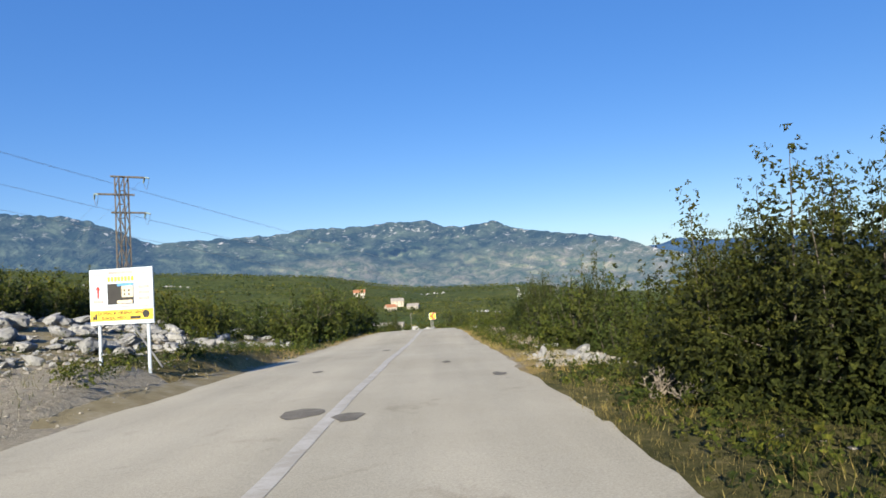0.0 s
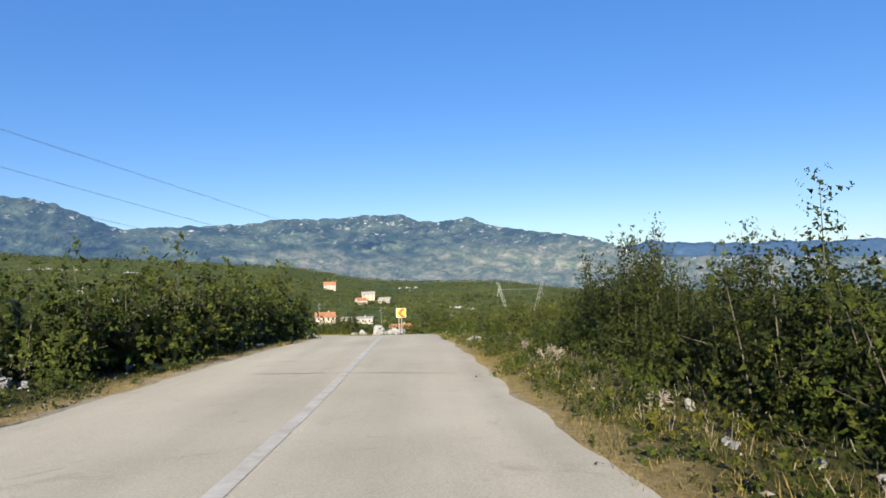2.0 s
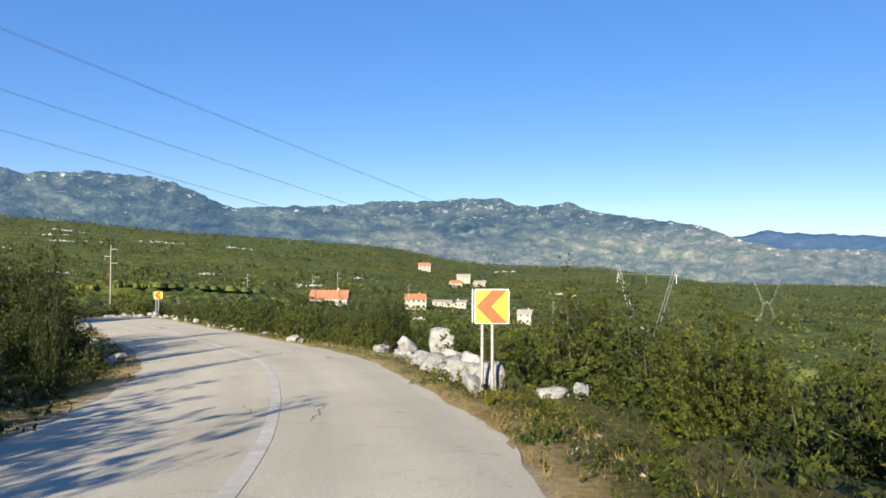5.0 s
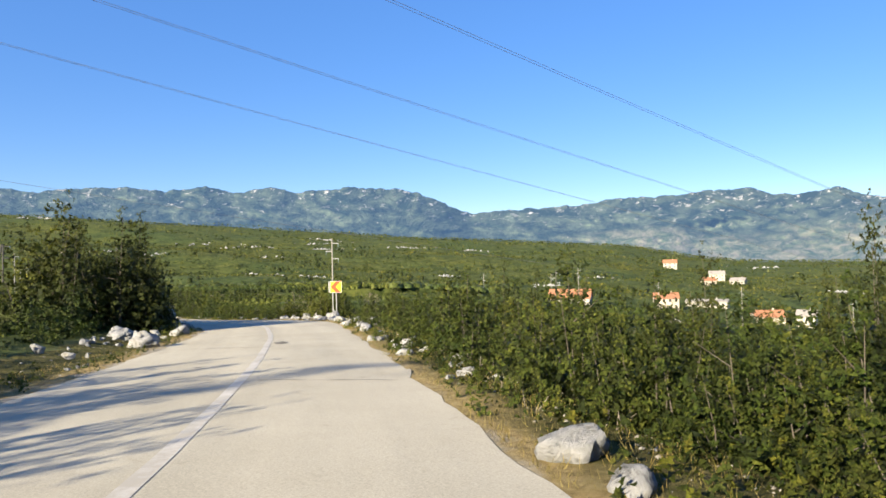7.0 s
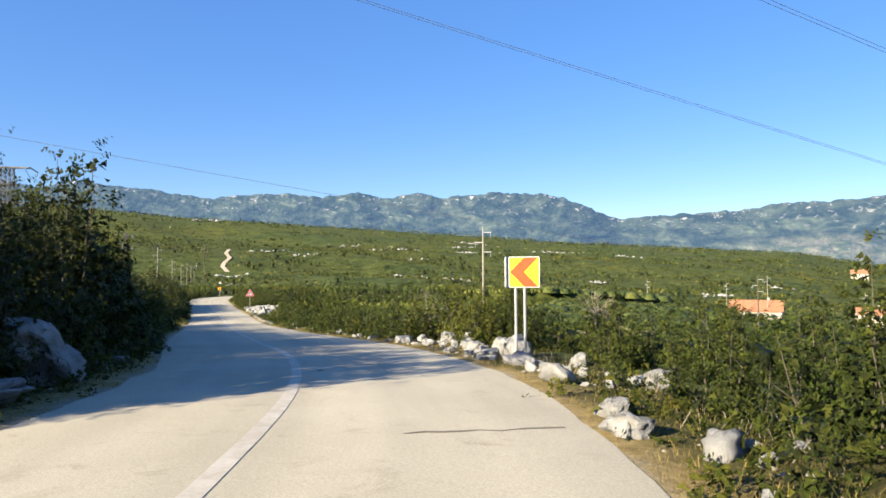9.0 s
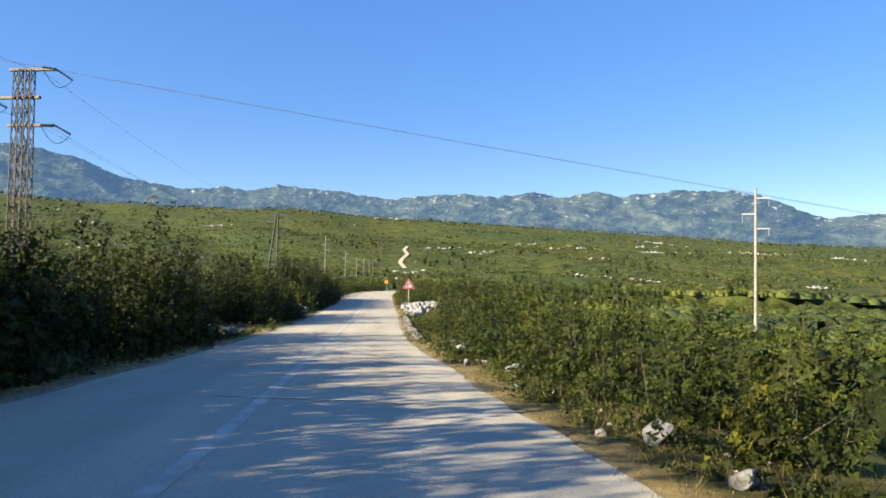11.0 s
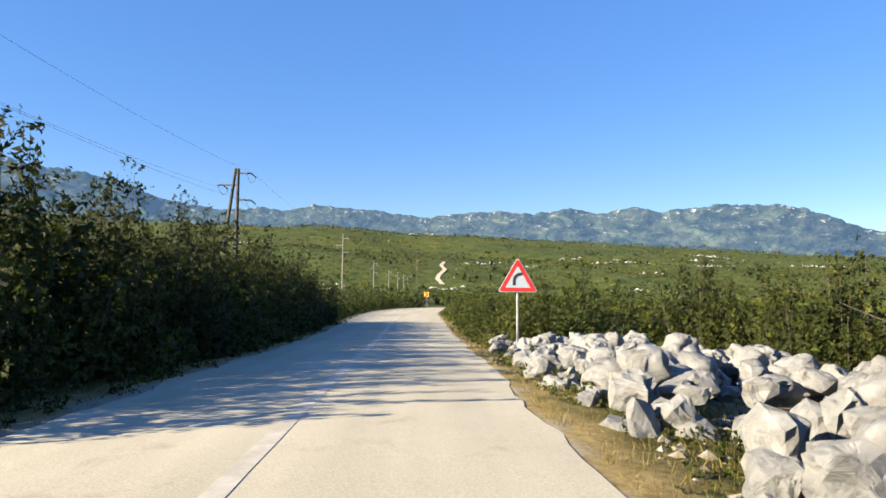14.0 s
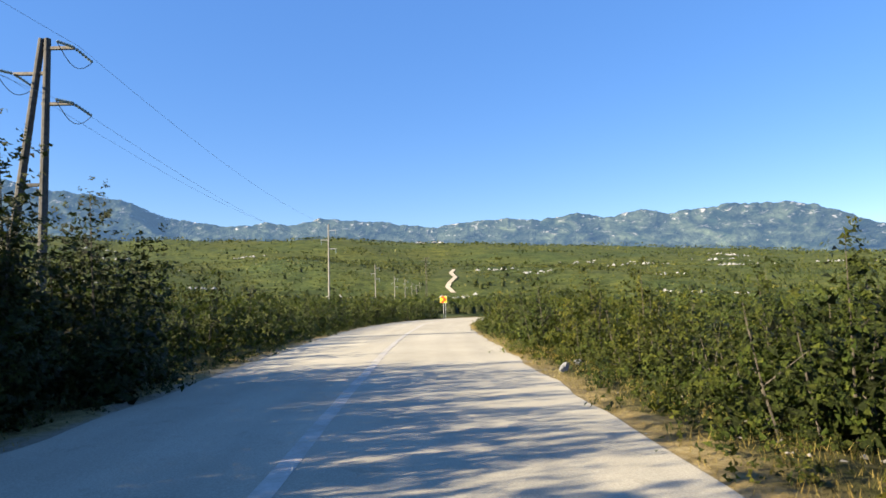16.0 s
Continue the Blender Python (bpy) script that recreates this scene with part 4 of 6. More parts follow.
# stretches of the road: from, to, side, metres out from the edge, kind, size, spacing
ROWS = [
    (5.6, 8.6, 1, 2.3, "spire", 0.84, 0.7), (8.6, 9.6, 1, 2.6, "spire", 0.66, 0.7), (4.6, 9.2, 1, 3.6, "spire", 0.88, 0.8), (4, 9.2, 1, 5.0, "tall", 0.9, 1.0), (17.5, 26, 1, 2.9, "near", 1.06, 1.1), (14, 27, 1, 4.9, "mid", 1.0, 1.8), (4, 13, 1, 0.9, "low", 0.6, 0.9), (2, 13, 1, 0.75, "tuft", 1.0, 0.3), (2, 13, 1, 1.4, "low", 0.65, 0.5), (18, 40, 1, 1.4, "low", 0.75, 0.8), (18, 62, 1, 0.9, "low", 0.45, 0.7), (59, 66, 1, 3.6, "near", 0.7, 1.2), (58, 62, 1, 2.6, "low", 0.9, 0.7),
    (26, 31, 1, 3.2, "spire", 0.7, 1.2), (31, 37, 1, 3.5, "spire", 0.84, 1.2), (25, 37, 1, 5.2, "mid", 1.2, 2.0), (25, 60, 1, 2.2, "low", 1.1, 1.1), (37, 60, 1, 3.6, "near", 0.82, 1.7), (38, 60, 1, 5.4, "mid", 0.95, 2.0),
    (62, 67, 1, 5.4, "mid", 1.1, 1.7), (76, 80, 1, 2.4, "low", 0.9, 0.8), (75, 80, 1, 1.5, "low", 0.75, 0.8), (66, 78, 1, 5.1, "near", 0.75, 1.1), (76.5, 80, 1, 2.8, "near", 0.75, 1.2), (79, 104, 1, 2.0, "near", 0.82, 1.6), (66, 104, 1, 4.7, "mid", 1.0, 2.4), (79, 106, 1, 1.0, "low", 0.9, 0.9), (104, 117, 1, 3.6, "near", 0.85, 1.7),
    (117, 141, 1, 1.8, "near", 0.78, 1.7), (117, 141, 1, 3.9, "mid", 1.0, 2.5), (143, 153, 1, 2.0, "near", 0.9, 1.3), (157.5, 166, 1, 6.2, "mid", 1.35, 1.3), (142, 155, 1, 4.2, "mid", 0.98, 1.6), (118, 140, 1, 0.9, "low", 0.85, 0.9), (143, 156, 1, 1.3, "low", 0.8, 0.8),
    (157, 178, 1, 8.0, "mid", 1.5, 1.6), (178.5, 187, 1, 3.8, "near", 1.3, 1.4), (178.5, 187, 1, 6.2, "mid", 1.4, 1.5), (166, 179, 1, 7.4, "tall", 0.95, 1.0), (178, 192, 1, 2.2, "near", 0.88, 1.3), (190, 204, 1, 1.8, "near", 0.95, 1.5), (204, 290, 1, 1.8, "mid", 0.92, 1.7), (180, 290, 1, 4.2, "mid", 1.05, 2.6), (179, 236, 1, 0.9, "low", 0.8, 0.9),
    (31, 58, -1, 2.2, "mid", 1.4, 1.4), (27, 58, -1, 4.8, "mid", 1.0, 2.6), (26, 36, -1, 5.0, "low", 1.0, 1.0), (14, 34, -1, 9.4, "near", 1.05, 1.1), (12, 40, -1, 11.2, "mid", 1.3, 1.3), (26, 36, -1, 6.6, "near", 0.85, 1.2), (13, 34, -1, 2.2, "low", 0.45, 0.8), (12, 32, -1, 4.0, "low", 0.6, 1.2), (30, 60, -1, 1.4, "low", 0.7, 1.8),
    (58, 73, -1, 3.0, "near", 0.72, 1.3), (59, 62, -1, 3.4, "spire", 0.85, 1.2), (70.5, 72.5, -1, 2.6, "tall", 0.8, 1.3), (60, 74, -1, 1.4, "low", 0.8, 0.8), (73, 81, -1, 2.9, "tall", 0.95, 1.6), (73, 82, -1, 5.0, "tall", 1.05, 2.0), (82, 102, -1, 4.0, "mid", 0.85, 1.8),
    (102, 107, -1, 2.6, "tall", 1.3, 1.0), (112.8, 117.5, -1, 2.3, "tall", 1.44, 0.9), (100, 130, -1, 1.1, "low", 1.1, 0.8), (120, 240, 1, 0.65, "tuft", 1.0, 0.5), (76, 104, 1, 0.65, "tuft", 1.0, 0.5), (19, 66, 1, 0.65, "tuft", 1.0, 0.5), (18, 240, -1, 0.6, "tuft", 0.9, 0.8), (30, 66, 1, 1.1, "tuft", 1.1, 0.6), (4, 14, -1, 4.0, "tuft", 0.7, 0.6), (10, 30, -1, 1.3, "tuft", 1.0, 0.35), (101, 108.5, -1, 4.8, "tall", 1.3, 1.4), (112.8, 118, -1, 4.6, "tall", 1.3, 1.4), (129, 140, -1, 4.4, "mid", 1.1, 2.4), (117, 129, -1, 4.4, "tall", 1.2, 1.9), (133, 140, -1, 2.0, "tall", 0.95, 1.7),
    (149, 158, -1, 2.2, "near", 1.35, 1.2), (138, 159, -1, 6.4, "mid", 1.35, 1.6), (151, 157, -1, 1.1, "near", 0.75, 1.2), (148, 158, -1, 4.2, "tall", 0.85, 1.5), (164.5, 192, -1, 1.7, "near", 1.25, 1.1), (164.5, 189, -1, 2.8, "tall", 1.17, 0.95), (188.5, 194, -1, 2.3, "spire", 0.92, 0.85), (192, 206, -1, 2.3, "mid", 0.9, 1.5), (164, 195, -1, 3.9, "mid", 1.4, 1.6), (195, 206, -1, 4.2, "mid", 1.05, 1.6),
    # further rows behind the left trees, added to block the low sun
    (104, 119, -1, 4.2, "mid", 1.55, 1.2), (104, 119, -1, 6.0, "mid", 1.65, 1.4), (164, 190, -1, 4.6, "mid", 1.55, 1.2), (164, 192, -1, 6.4, "mid", 1.65, 1.4),
    (115.5, 130, -1, 2.0, "near", 1.6, 1.3), (115, 128, -1, 2.8, "spire", 1.12, 1.0), (128, 133, -1, 2.6, "spire", 0.9, 1.1), (115, 131, -1, 3.5, "mid", 2.0, 1.0), (130, 141, -1, 2.4, "near", 1.2, 1.2),
    (11.2, 17.2, 1, 3.1, "near", 0.66, 0.75), (10.5, 16.8, 1, 2.5, "low", 0.8, 0.6), (74.5, 80, 1, 2.4, "near", 0.76, 0.9), (74, 80, 1, 1.7, "low", 0.8, 0.6),
    (206, 244, -1, 1.8, "mid", 1.0, 2.0), (206, 244, -1, 4.0, "mid", 1.1, 2.8), (163, 240, -1, 0.6, "low", 0.75, 1.1), (112, 156, -1, 0.6, "low", 0.7, 1.1),
]
pg = np.random.RandomState(77)
for s0, s1, side, out, kind, scale, gap in ROWS:
    s = s0 + pg.uniform(0, 0.6)
    while s < s1:
        i = int(np.clip(np.searchsorted(RUN, s), 0, len(RUN) - 1))
        off = side * ((AXIS[i, 3] if side > 0 else AXIS[i, 4]) + out + pg.uniform(-0.35, 0.5))
        x, y = beside(s, off)
        put_plant("belt" if kind == "mid" and out >= 3.9 else kind, x, y, scale * pg.uniform(0.8, 1.12), pg)
        s += gap * pg.uniform(0.9, 1.4)


for kind, x, y, scale, slim in (("spire", -9.8, 63.1, 1.0, 0.35), ("spire", -15.1, 71.0, 0.95, 0.5), ("tall", -16.0, 70.5, 0.9, 0.6), ("spire", 0.4, 67.3, 0.94, 0.9), ("spire", 1.6, 67.0, 0.75, 1.1), ("mid", 0.35, 65.4, 0.95, 1.0), ("mid", 1.5, 64.8, 1.0, 1.0), ("mid", 1.1, 66.8, 1.1, 1.0), ("mid", 2.6, 63.6, 0.95, 1.0), ("tall", -17.0, 94.4, 0.85, 0.5), ("tall", -16.1, 94.9, 0.8, 0.5), ("spire", -7.4, 82.6, 0.95, 0.6), ("spire", -6.5, 83.4, 1.08, 0.6), ("spire", -73.2, 118.5, 0.97, 0.7), ("spire", -69.5, 114.9, 0.86, 0.9), ("spire", -71.5, 115.2, 0.8, 0.9), ("spire", -96.0, 132.0, 0.9, 0.95), ("spire", -89.7, 128.2, 0.98, 0.85), ("spire", -73.0, 130.3, 0.9, 1.0), ("spire", -102.4, 135.5, 1.1, 1.0), ("spire", -103.6, 136.0, 1.02, 1.0), ("spire", -105.2, 137.0, 1.02, 1.0), ("spire", -104.2, 136.4, 0.88, 1.0), ("near", -75.9, 131.9, 0.85, 1.0), ("near", -76.9, 133.2, 0.95, 1.0), ("spire", -99.6, 133.8, 0.85, 1.0), ("spire", -108.2, 138.4, 1.08, 1.2), ("spire", -106.6, 137.4, 0.95, 1.2), ("spire", -109.6, 139.6, 0.9, 1.2), ("tall", 4.6, 38.3, 0.84, 0.6), ("tall", 4.9, 37.4, 0.9, 0.6), ("tall", 5.6, 37.0, 0.9, 0.65), ("spire", 5.3, 14.4, 0.85, 0.8), ("spire", 6.1, 14.9, 0.82, 0.9), ("spire", 5.9, 13.4, 0.78, 0.9), ("spire", 6.9, 15.8, 0.82, 0.9), ("tall", 7.3, 14.2, 0.85, 1.0), ("near", 5.5, 15.7, 0.8, 0.9), ("near", 5.2, 13.3, 0.7, 0.8), ("spire", 5.7, 12.3, 0.84, 0.9), ("spire", 6.4, 11.6, 0.88, 0.9), ("spire", 4.6, 20.9, 0.9, 0.5), ("tall", 4.9, 25.3, 0.86, 0.4), ("tall", 5.2, 22.0, 0.82, 0.4), ("spire", 4.9, 33.2, 0.98, 0.6), ("spire", 4.9, 34.7, 0.95, 0.6), ("spire", -7.2, 41.2, 0.95, 0.6), ("spire", -6.6, 43.0, 0.8, 0.6), ("near", -36.2, 108.6, 1.25, 1.1), ("near", -35.0, 108.9, 1.3, 1.1), ("near", -33.8, 107.9, 1.05, 1.1), ("near", -34.3, 106.8, 0.95, 0.9), ("tall", -31.7, 104.9, 0.74, 0.3), ("near", -28.4, 103.3, 0.85, 0.9), ("tall", -31.2, 91.4, 1.1, 0.3)):
    ob = put_plant(kind, x, y, scale, pg)
    ob.scale = (ob.scale[0] * slim, ob.scale[1] * slim, ob.scale[2])
for kind, along, off, scale, slim in (("spire", 76.6, 6.7, 0.84, 0.8), ("spire", 77.6, 7.2, 0.86, 0.8), ("spire", 79.0, 6.8, 0.72, 0.8), ("spire", 82.0, 6.8, 0.76, 0.7), ("spire", 190.4, -5.2, 1.12, 0.75), ("spire", 191.9, -5.4, 1.14, 0.7), ("tall", 193.8, -5.2, 0.95, 0.8), ("spire", 187.6, -4.9, 0.98, 0.9), ("spire", 177.6, -5.2, 1.36, 0.55), ("tall", 173.6, -5.2, 0.98, 0.9), ("spire", 151.2, -5.4, 0.98, 0.9), ("tall", 153.6, -5.5, 1.0, 0.9), ("spire", 147.2, -6.4, 1.1, 0.8), ("tall", 107.6, -5.3, 1.2, 0.9), ("spire", 109.4, -5.6, 1.25, 0.9), ("tall", 111.2, -5.2, 1.15, 1.0), ("spire", 113.0, -5.6, 1.25, 0.9), ("tall", 115.2, -5.2, 1.2, 1.0), ("tall", 117.2, -5.0, 1.1, 1.0)):
    ob = put_plant(kind, *beside(along, off), scale, pg)
    ob.scale = (ob.scale[0] * slim, ob.scale[1] * slim, ob.scale[2])
mass_sheet("shrub_belt", MASS["belt"], "dense green hornbeam and oak shrubs behind the roadside")
mass_sheet("low_shrubs", MASS["low"] + MASS["tuft"], "low green shrubs and weeds along the verges")


def scrub_mass(name, label, cells, per, size, leaf, core, seed, high, sides, levels, broad=1.0, within=1.0):
    """A wide scrub of many shrubs as one mesh: on each, leaves on a few lobes round a leafy core. cells: place and scale of each shrub."""
    g = np.random.RandomState(seed)
    n = len(cells)
    sc = cells[:, None, 3:4]
    tall = np.array([broad, broad, high])
    tone = np.clip(0.08 * g.randn(n) + 0.35 * waves(cells[:, 0], cells[:, 1], 60, 5) + 0.3 * waves(cells[:, 0], cells[:, 1], 210, 6), -0.5, 0.5)
    lobe = np.stack([g.randn(n, 5) * 0.3, g.randn(n, 5) * 0.3, g.uniform(0.15, 0.62, (n, 5))], 2)
    v = np.zeros((0, 3))
    tip_mix = np.zeros(0)
    if per:
        d = g.randn(n, per, 3)
        d[:, :, 2] = np.abs(d[:, :, 2]) * 1.2 - 0.15
        d /= np.linalg.norm(d, axis=2, keepdims=True)
        pick = np.take_along_axis(lobe, g.randint(0, 5, (n, per))[:, :, None].repeat(3, 2), 1)
        c = cells[:, None, :3] + (pick + d * g.uniform(0.3, 0.46, (n, per, 1))) * sc * tall
        v = leaf_quads(g, c.reshape(-1, 3), np.repeat(cells[:, 3] * size, per), d.reshape(-1, 3) * 0.8)[0]
        tip_mix = np.repeat(np.clip(0.6 * (pick[:, :, 2] + d[:, :, 2] * 0.4 - 0.3).ravel() * g.rand(n * per), 0, 1), 3)
    w = np.arange(sides) / sides * 6.283
    rings = np.stack([np.stack([np.cos(w + 0.4 * k) * r, np.sin(w + 0.4 * k) * r, 0 * w + z], 1) for k, (r, z) in enumerate(levels)])
    base = np.concatenate([rings.reshape(-1, 3), [[0, 0, 0.92]]])
    f = []
    for k in range(len(levels)):
        for i in range(sides):
            j = (i + 1) % sides
            if k + 1 < len(levels):
                f += [(k * sides + i, k * sides + j, (k + 1) * sides + j), (k * sides + i, (k + 1) * sides + j, (k + 1) * sides + i)]
            else:
                f.append((k * sides + i, k * sides + j, len(base) - 1))
    cv = base[None] * g.uniform(0.8, 1.15, (n, len(base), 1)) * np.array([0.58, 0.58, 0.86]) * within * sc * tall + cells[:, None, :3]
    cf = np.array(f)[None] + len(base) * np.arange(n)[:, None, None]
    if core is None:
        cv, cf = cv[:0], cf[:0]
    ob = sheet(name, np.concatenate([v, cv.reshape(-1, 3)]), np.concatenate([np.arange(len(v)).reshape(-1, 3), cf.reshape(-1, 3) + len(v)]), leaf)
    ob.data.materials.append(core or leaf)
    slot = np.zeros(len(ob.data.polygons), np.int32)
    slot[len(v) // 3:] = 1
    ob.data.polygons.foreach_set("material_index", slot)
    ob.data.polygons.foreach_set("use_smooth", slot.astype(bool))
    mesh_values(ob, "tip_mix", np.r_[tip_mix, np.tile(base[:, 2] * 0.12, len(cv))])
    mesh_values(ob, "tone", np.r_[np.repeat(tone, per * 3), np.repeat(tone[:len(cv)], len(base))])
    return tagged(ob, label, "shrubs", kind="stuff")


LOW_DOME = ((1.0, -0.1), (0.8, 0.62))
FLAT_DOME = ((1.0, -0.1), (0.52, 0.55))


def scatter(seed, r_lo, r_hi, gap, az0, az1, lo, hi):
    """Places of shrubs between two distances from the road, only in the arc that the camera sees."""
    g = np.random.RandomState(seed)
    if r_hi < 300:
        xs, ys = np.meshgrid(np.arange(-325, 150, gap), np.arange(-20, 375, gap))
        x = xs.ravel() + g.uniform(-0.5, 0.5, xs.size) * gap
        y = ys.ravel() + g.uniform(-0.5, 0.5, xs.size) * gap
    else:
        a = np.radians(g.uniform(az0, az1, int((az1 - az0) * math.pi / 180 * ((r_hi + 140) ** 2 - r_lo**2) / 2 / gap**2)))
        r = np.sqrt(g.uniform(r_lo**2, (r_hi + 140) ** 2, len(a)))
        x, y = MID_X - np.sin(a) * r, MID_Y + np.cos(a) * r
    _, off, out = near_road(x, y)
    keep = (out > r_lo) & (out < r_hi)
    if r_hi < 300:
        az = np.degrees(np.arctan2(-(x + 20), y + 30))
        keep &= (az > az0) & (az < az1)
    x, y, out = x[keep], y[keep], out[keep]
    thin = waves(x, y, 38, seed + 3)
    k = thin > (-0.62 if r_hi < 100 else -0.5 if r_hi < 300 else -0.75)
    if r_hi > 300:
        k &= np.hypot(x[:, None] - TRACK_LINE[None, ::3, 0], y[:, None] - TRACK_LINE[None, ::3, 1]).min(1) > 13
    x, y = x[k], y[k]
    sc = g.uniform(lo, hi, len(x)) * (1 + 0.25 * waves(x, y, 22, seed + 9))
    return np.stack([x, y, ground_z(x, y) + sc * 0.15, sc], 1)


near_cells = scatter(51, 5.6, 34, 1.95, -60, 120, 1.2, 1.9)
which, n_off, n_out = near_road(near_cells[:, 0], near_cells[:, 1])
n_s = RUN[which]
clear = ((n_off < 0) & (n_s < 30) & (n_out < 9.5)) | ((n_off < 0) & (n_s < 9) & (n_out < 16)) | ((n_off > 0) & (n_s > 156) & (n_s < 178) & (n_out < 7.6)) | ((n_s < 4) & (n_out < 12)) | (n_s > 288)
near_cells = near_cells[~clear]
which, n_off, n_out = near_road(near_cells[:, 0], near_cells[:, 1])
close = (n_out < 13) | ((n_off < 0) & (RUN[which] < 40) & (n_out < 19))
# cores of near shrubs and copses are coloured dark as painted shade
scrub_mass("scrubland_near", "dense green scrub of hornbeam, oak and juniper shrubs", near_cells[close], 160, 0.085, LEAF, INNER_SHADE, 61, 1.0, 6, LOW_DOME, 1.0, 0.68)
scrub_mass("scrubland_behind", "green scrub behind the roadside shrubs", near_cells[~close], 38, 0.16, LEAF, CANOPY, 65, 1.0, 6, LOW_DOME, 1.0, 0.82)
mid_cells = scatter(52, 34, 150, 2.8, -45, 105, 1.5, 2.9)
_, _, m_out = near_road(mid_cells[:, 0], mid_cells[:, 1])
scrub_mass("scrubland_wide", "green scrub covering the slope beyond the road", mid_cells[m_out < 75], 28, 0.16, LEAF_FAR, CANOPY, 62, 0.75, 6, LOW_DOME, 1.35)
scrub_mass("scrubland_slope", "green scrub on the slope further off", mid_cells[m_out >= 75], 12, 0.22, LEAF_FAR, None, 66, 0.5, 6, FLAT_DOME, 1.4)
copse = np.concatenate([scatter(55, 20, 150, 8.5, -45, 105, 1.9, 3.1), scatter(56, 150, 620, 21, -40, 100, 2.8, 5.0)])
scrub_mass("dark_copses", "darker oak trees standing in the green scrub", copse[waves(copse[:, 0], copse[:, 1], 90, 31) > 0.1], 70, 0.125, LEAF_TREE, INNER_SHADE, 67, 1.0, 6, LOW_DOME, 1.0, 0.72)
far_cells = scatter(53, 150, 620, 8.2, -40, 100, 3.0, 6.0)
scrub_mass("woodland_slope", "far green scrub and woods on the hillside", far_cells, 9, 0.3, LEAF_FAR, None, 63, 0.3, 6, FLAT_DOME, 1.8)
crest_cells = scatter(54, 600, 1400, 20, -40, 100, 5.5, 10.5)
scrub_mass("woodland_hills", "far wooded hills below the mountains", crest_cells, 6, 0.32, LEAF_FAR, None, 64, 0.22, 6, FLAT_DOME, 1.8)


def grass_band(name, label, side, lo, hi, s0, s1, count, tall, mat, seed):
    g = np.random.RandomState(seed)
    s = g.uniform(s0, s1, count)
    i = np.clip(np.searchsorted(RUN, s), 0, len(RUN) - 1)
    tuft = waves(s, np.zeros(count), 3.0, seed) * 0.5
    off = side * (np.where(side > 0, AXIS[i, 3], AXIS[i, 4]) + lo + (hi - lo) * g.rand(count) ** 1.4 + tuft * 0.3)
    x, y = along_road(s, i, off)
    z = ground_z(x, y) - 0.02
    h = tall * g.uniform(0.4, 1.2, count) * (1 + 0.6 * waves(x, y, 2.2, seed + 1))
    a = g.rand(count) * 6.283
    w = 0.004 + 0.004 * g.rand(count)
    foot = np.stack([x, y, z], 1)
    sidev = np.stack([np.cos(a) * w, np.sin(a) * w, 0 * a], 1)
    lean = np.stack([g.randn(count) * 0.4 * h, g.randn(count) * 0.4 * h, h], 1)
    v = np.stack([foot - sidev, foot + sidev, foot + lean], 1).reshape(-1, 3)
    return tagged(sheet(name, v, np.arange(3 * count).reshape(-1, 3), mat), label, "grass", kind="stuff")


grass_band("dry_grass_verge", "dry yellow grass along the road edge", 1, 0.05, 1.5, 2, 240, 52000, 0.13, GRASS, 71)
grass_band("dry_grass_verge", "dry yellow grass along the road edge", -1, 0.0, 1.5, 14, 240, 20000, 0.11, GRASS, 72)
grass_band("green_verge", "low green weeds along the road edge", 1, 0.9, 3.4, 2, 240, 30000, 0.17, GREEN_GRASS, 73)
grass_band("green_verge", "low green weeds along the road edge", -1, 0.7, 4.2, 8, 240, 24000, 0.14, GREEN_GRASS, 74)


def dead_shrub(x, y, high, seed):
    """A bare bleached shrub of forking twigs."""
    g = np.random.RandomState(seed)
    root = empty("dead_shrub", Matrix.Translation((x, y, z_at(x, y) - 0.1)))

    def fork(p, way, long, thick, level):
        q = p + way * long
        bend = (p + q) / 2 + g.randn(3) * long * 0.08
        bm = bmesh.new()
        twig(bm, p, way, long, thick, level)
        return bm

    def twig(bm, p, way, long, thick, level):
        q = p + way * long
        tube(bm, [tuple(p), tuple((p + q) / 2 + g.randn(3) * long * 0.07), tuple(q)], [thick, thick * 0.8, thick * 0.55], 5, False)
        if level:
            for _ in range(3):
                w = way + g.randn(3) * 0.5
                w[2] = max(w[2], -0.1)
                twig(bm, q, w / np.linalg.norm(w), long * g.uniform(0.55, 0.8), thick * 0.55, level - 1)

    for k in range(4):
        w = np.array([g.randn() * 0.5, g.randn() * 0.5, 1.0])
        part("branch", fork(np.zeros(3), w / np.linalg.norm(w), high * 0.42, 0.03, 3), DEADWOOD, root)
    return tagged(root, "bare bleached dead shrub among green shrubs", "dead shrub", "dead shrubs")


for k, (s, off, h) in enumerate(((40.5, -6.2, 2.0), (42.5, -6.8, 1.9), (8.2, 3.9, 0.45), (7.4, 4.1, 0.42), (33, 4.2, 0.45), (34.5, 4.4, 0.4), (36, 4.2, 0.42), (27, 4.2, 0.4), (21, 4.1, 0.45), (84.5, 4.9, 0.6), (120, 6.5, 1.9))):
    dead_shrub(*beside(s, off), h, 300 + k)
dead_shrub(-29.3, 105.4, 1.8, 320)


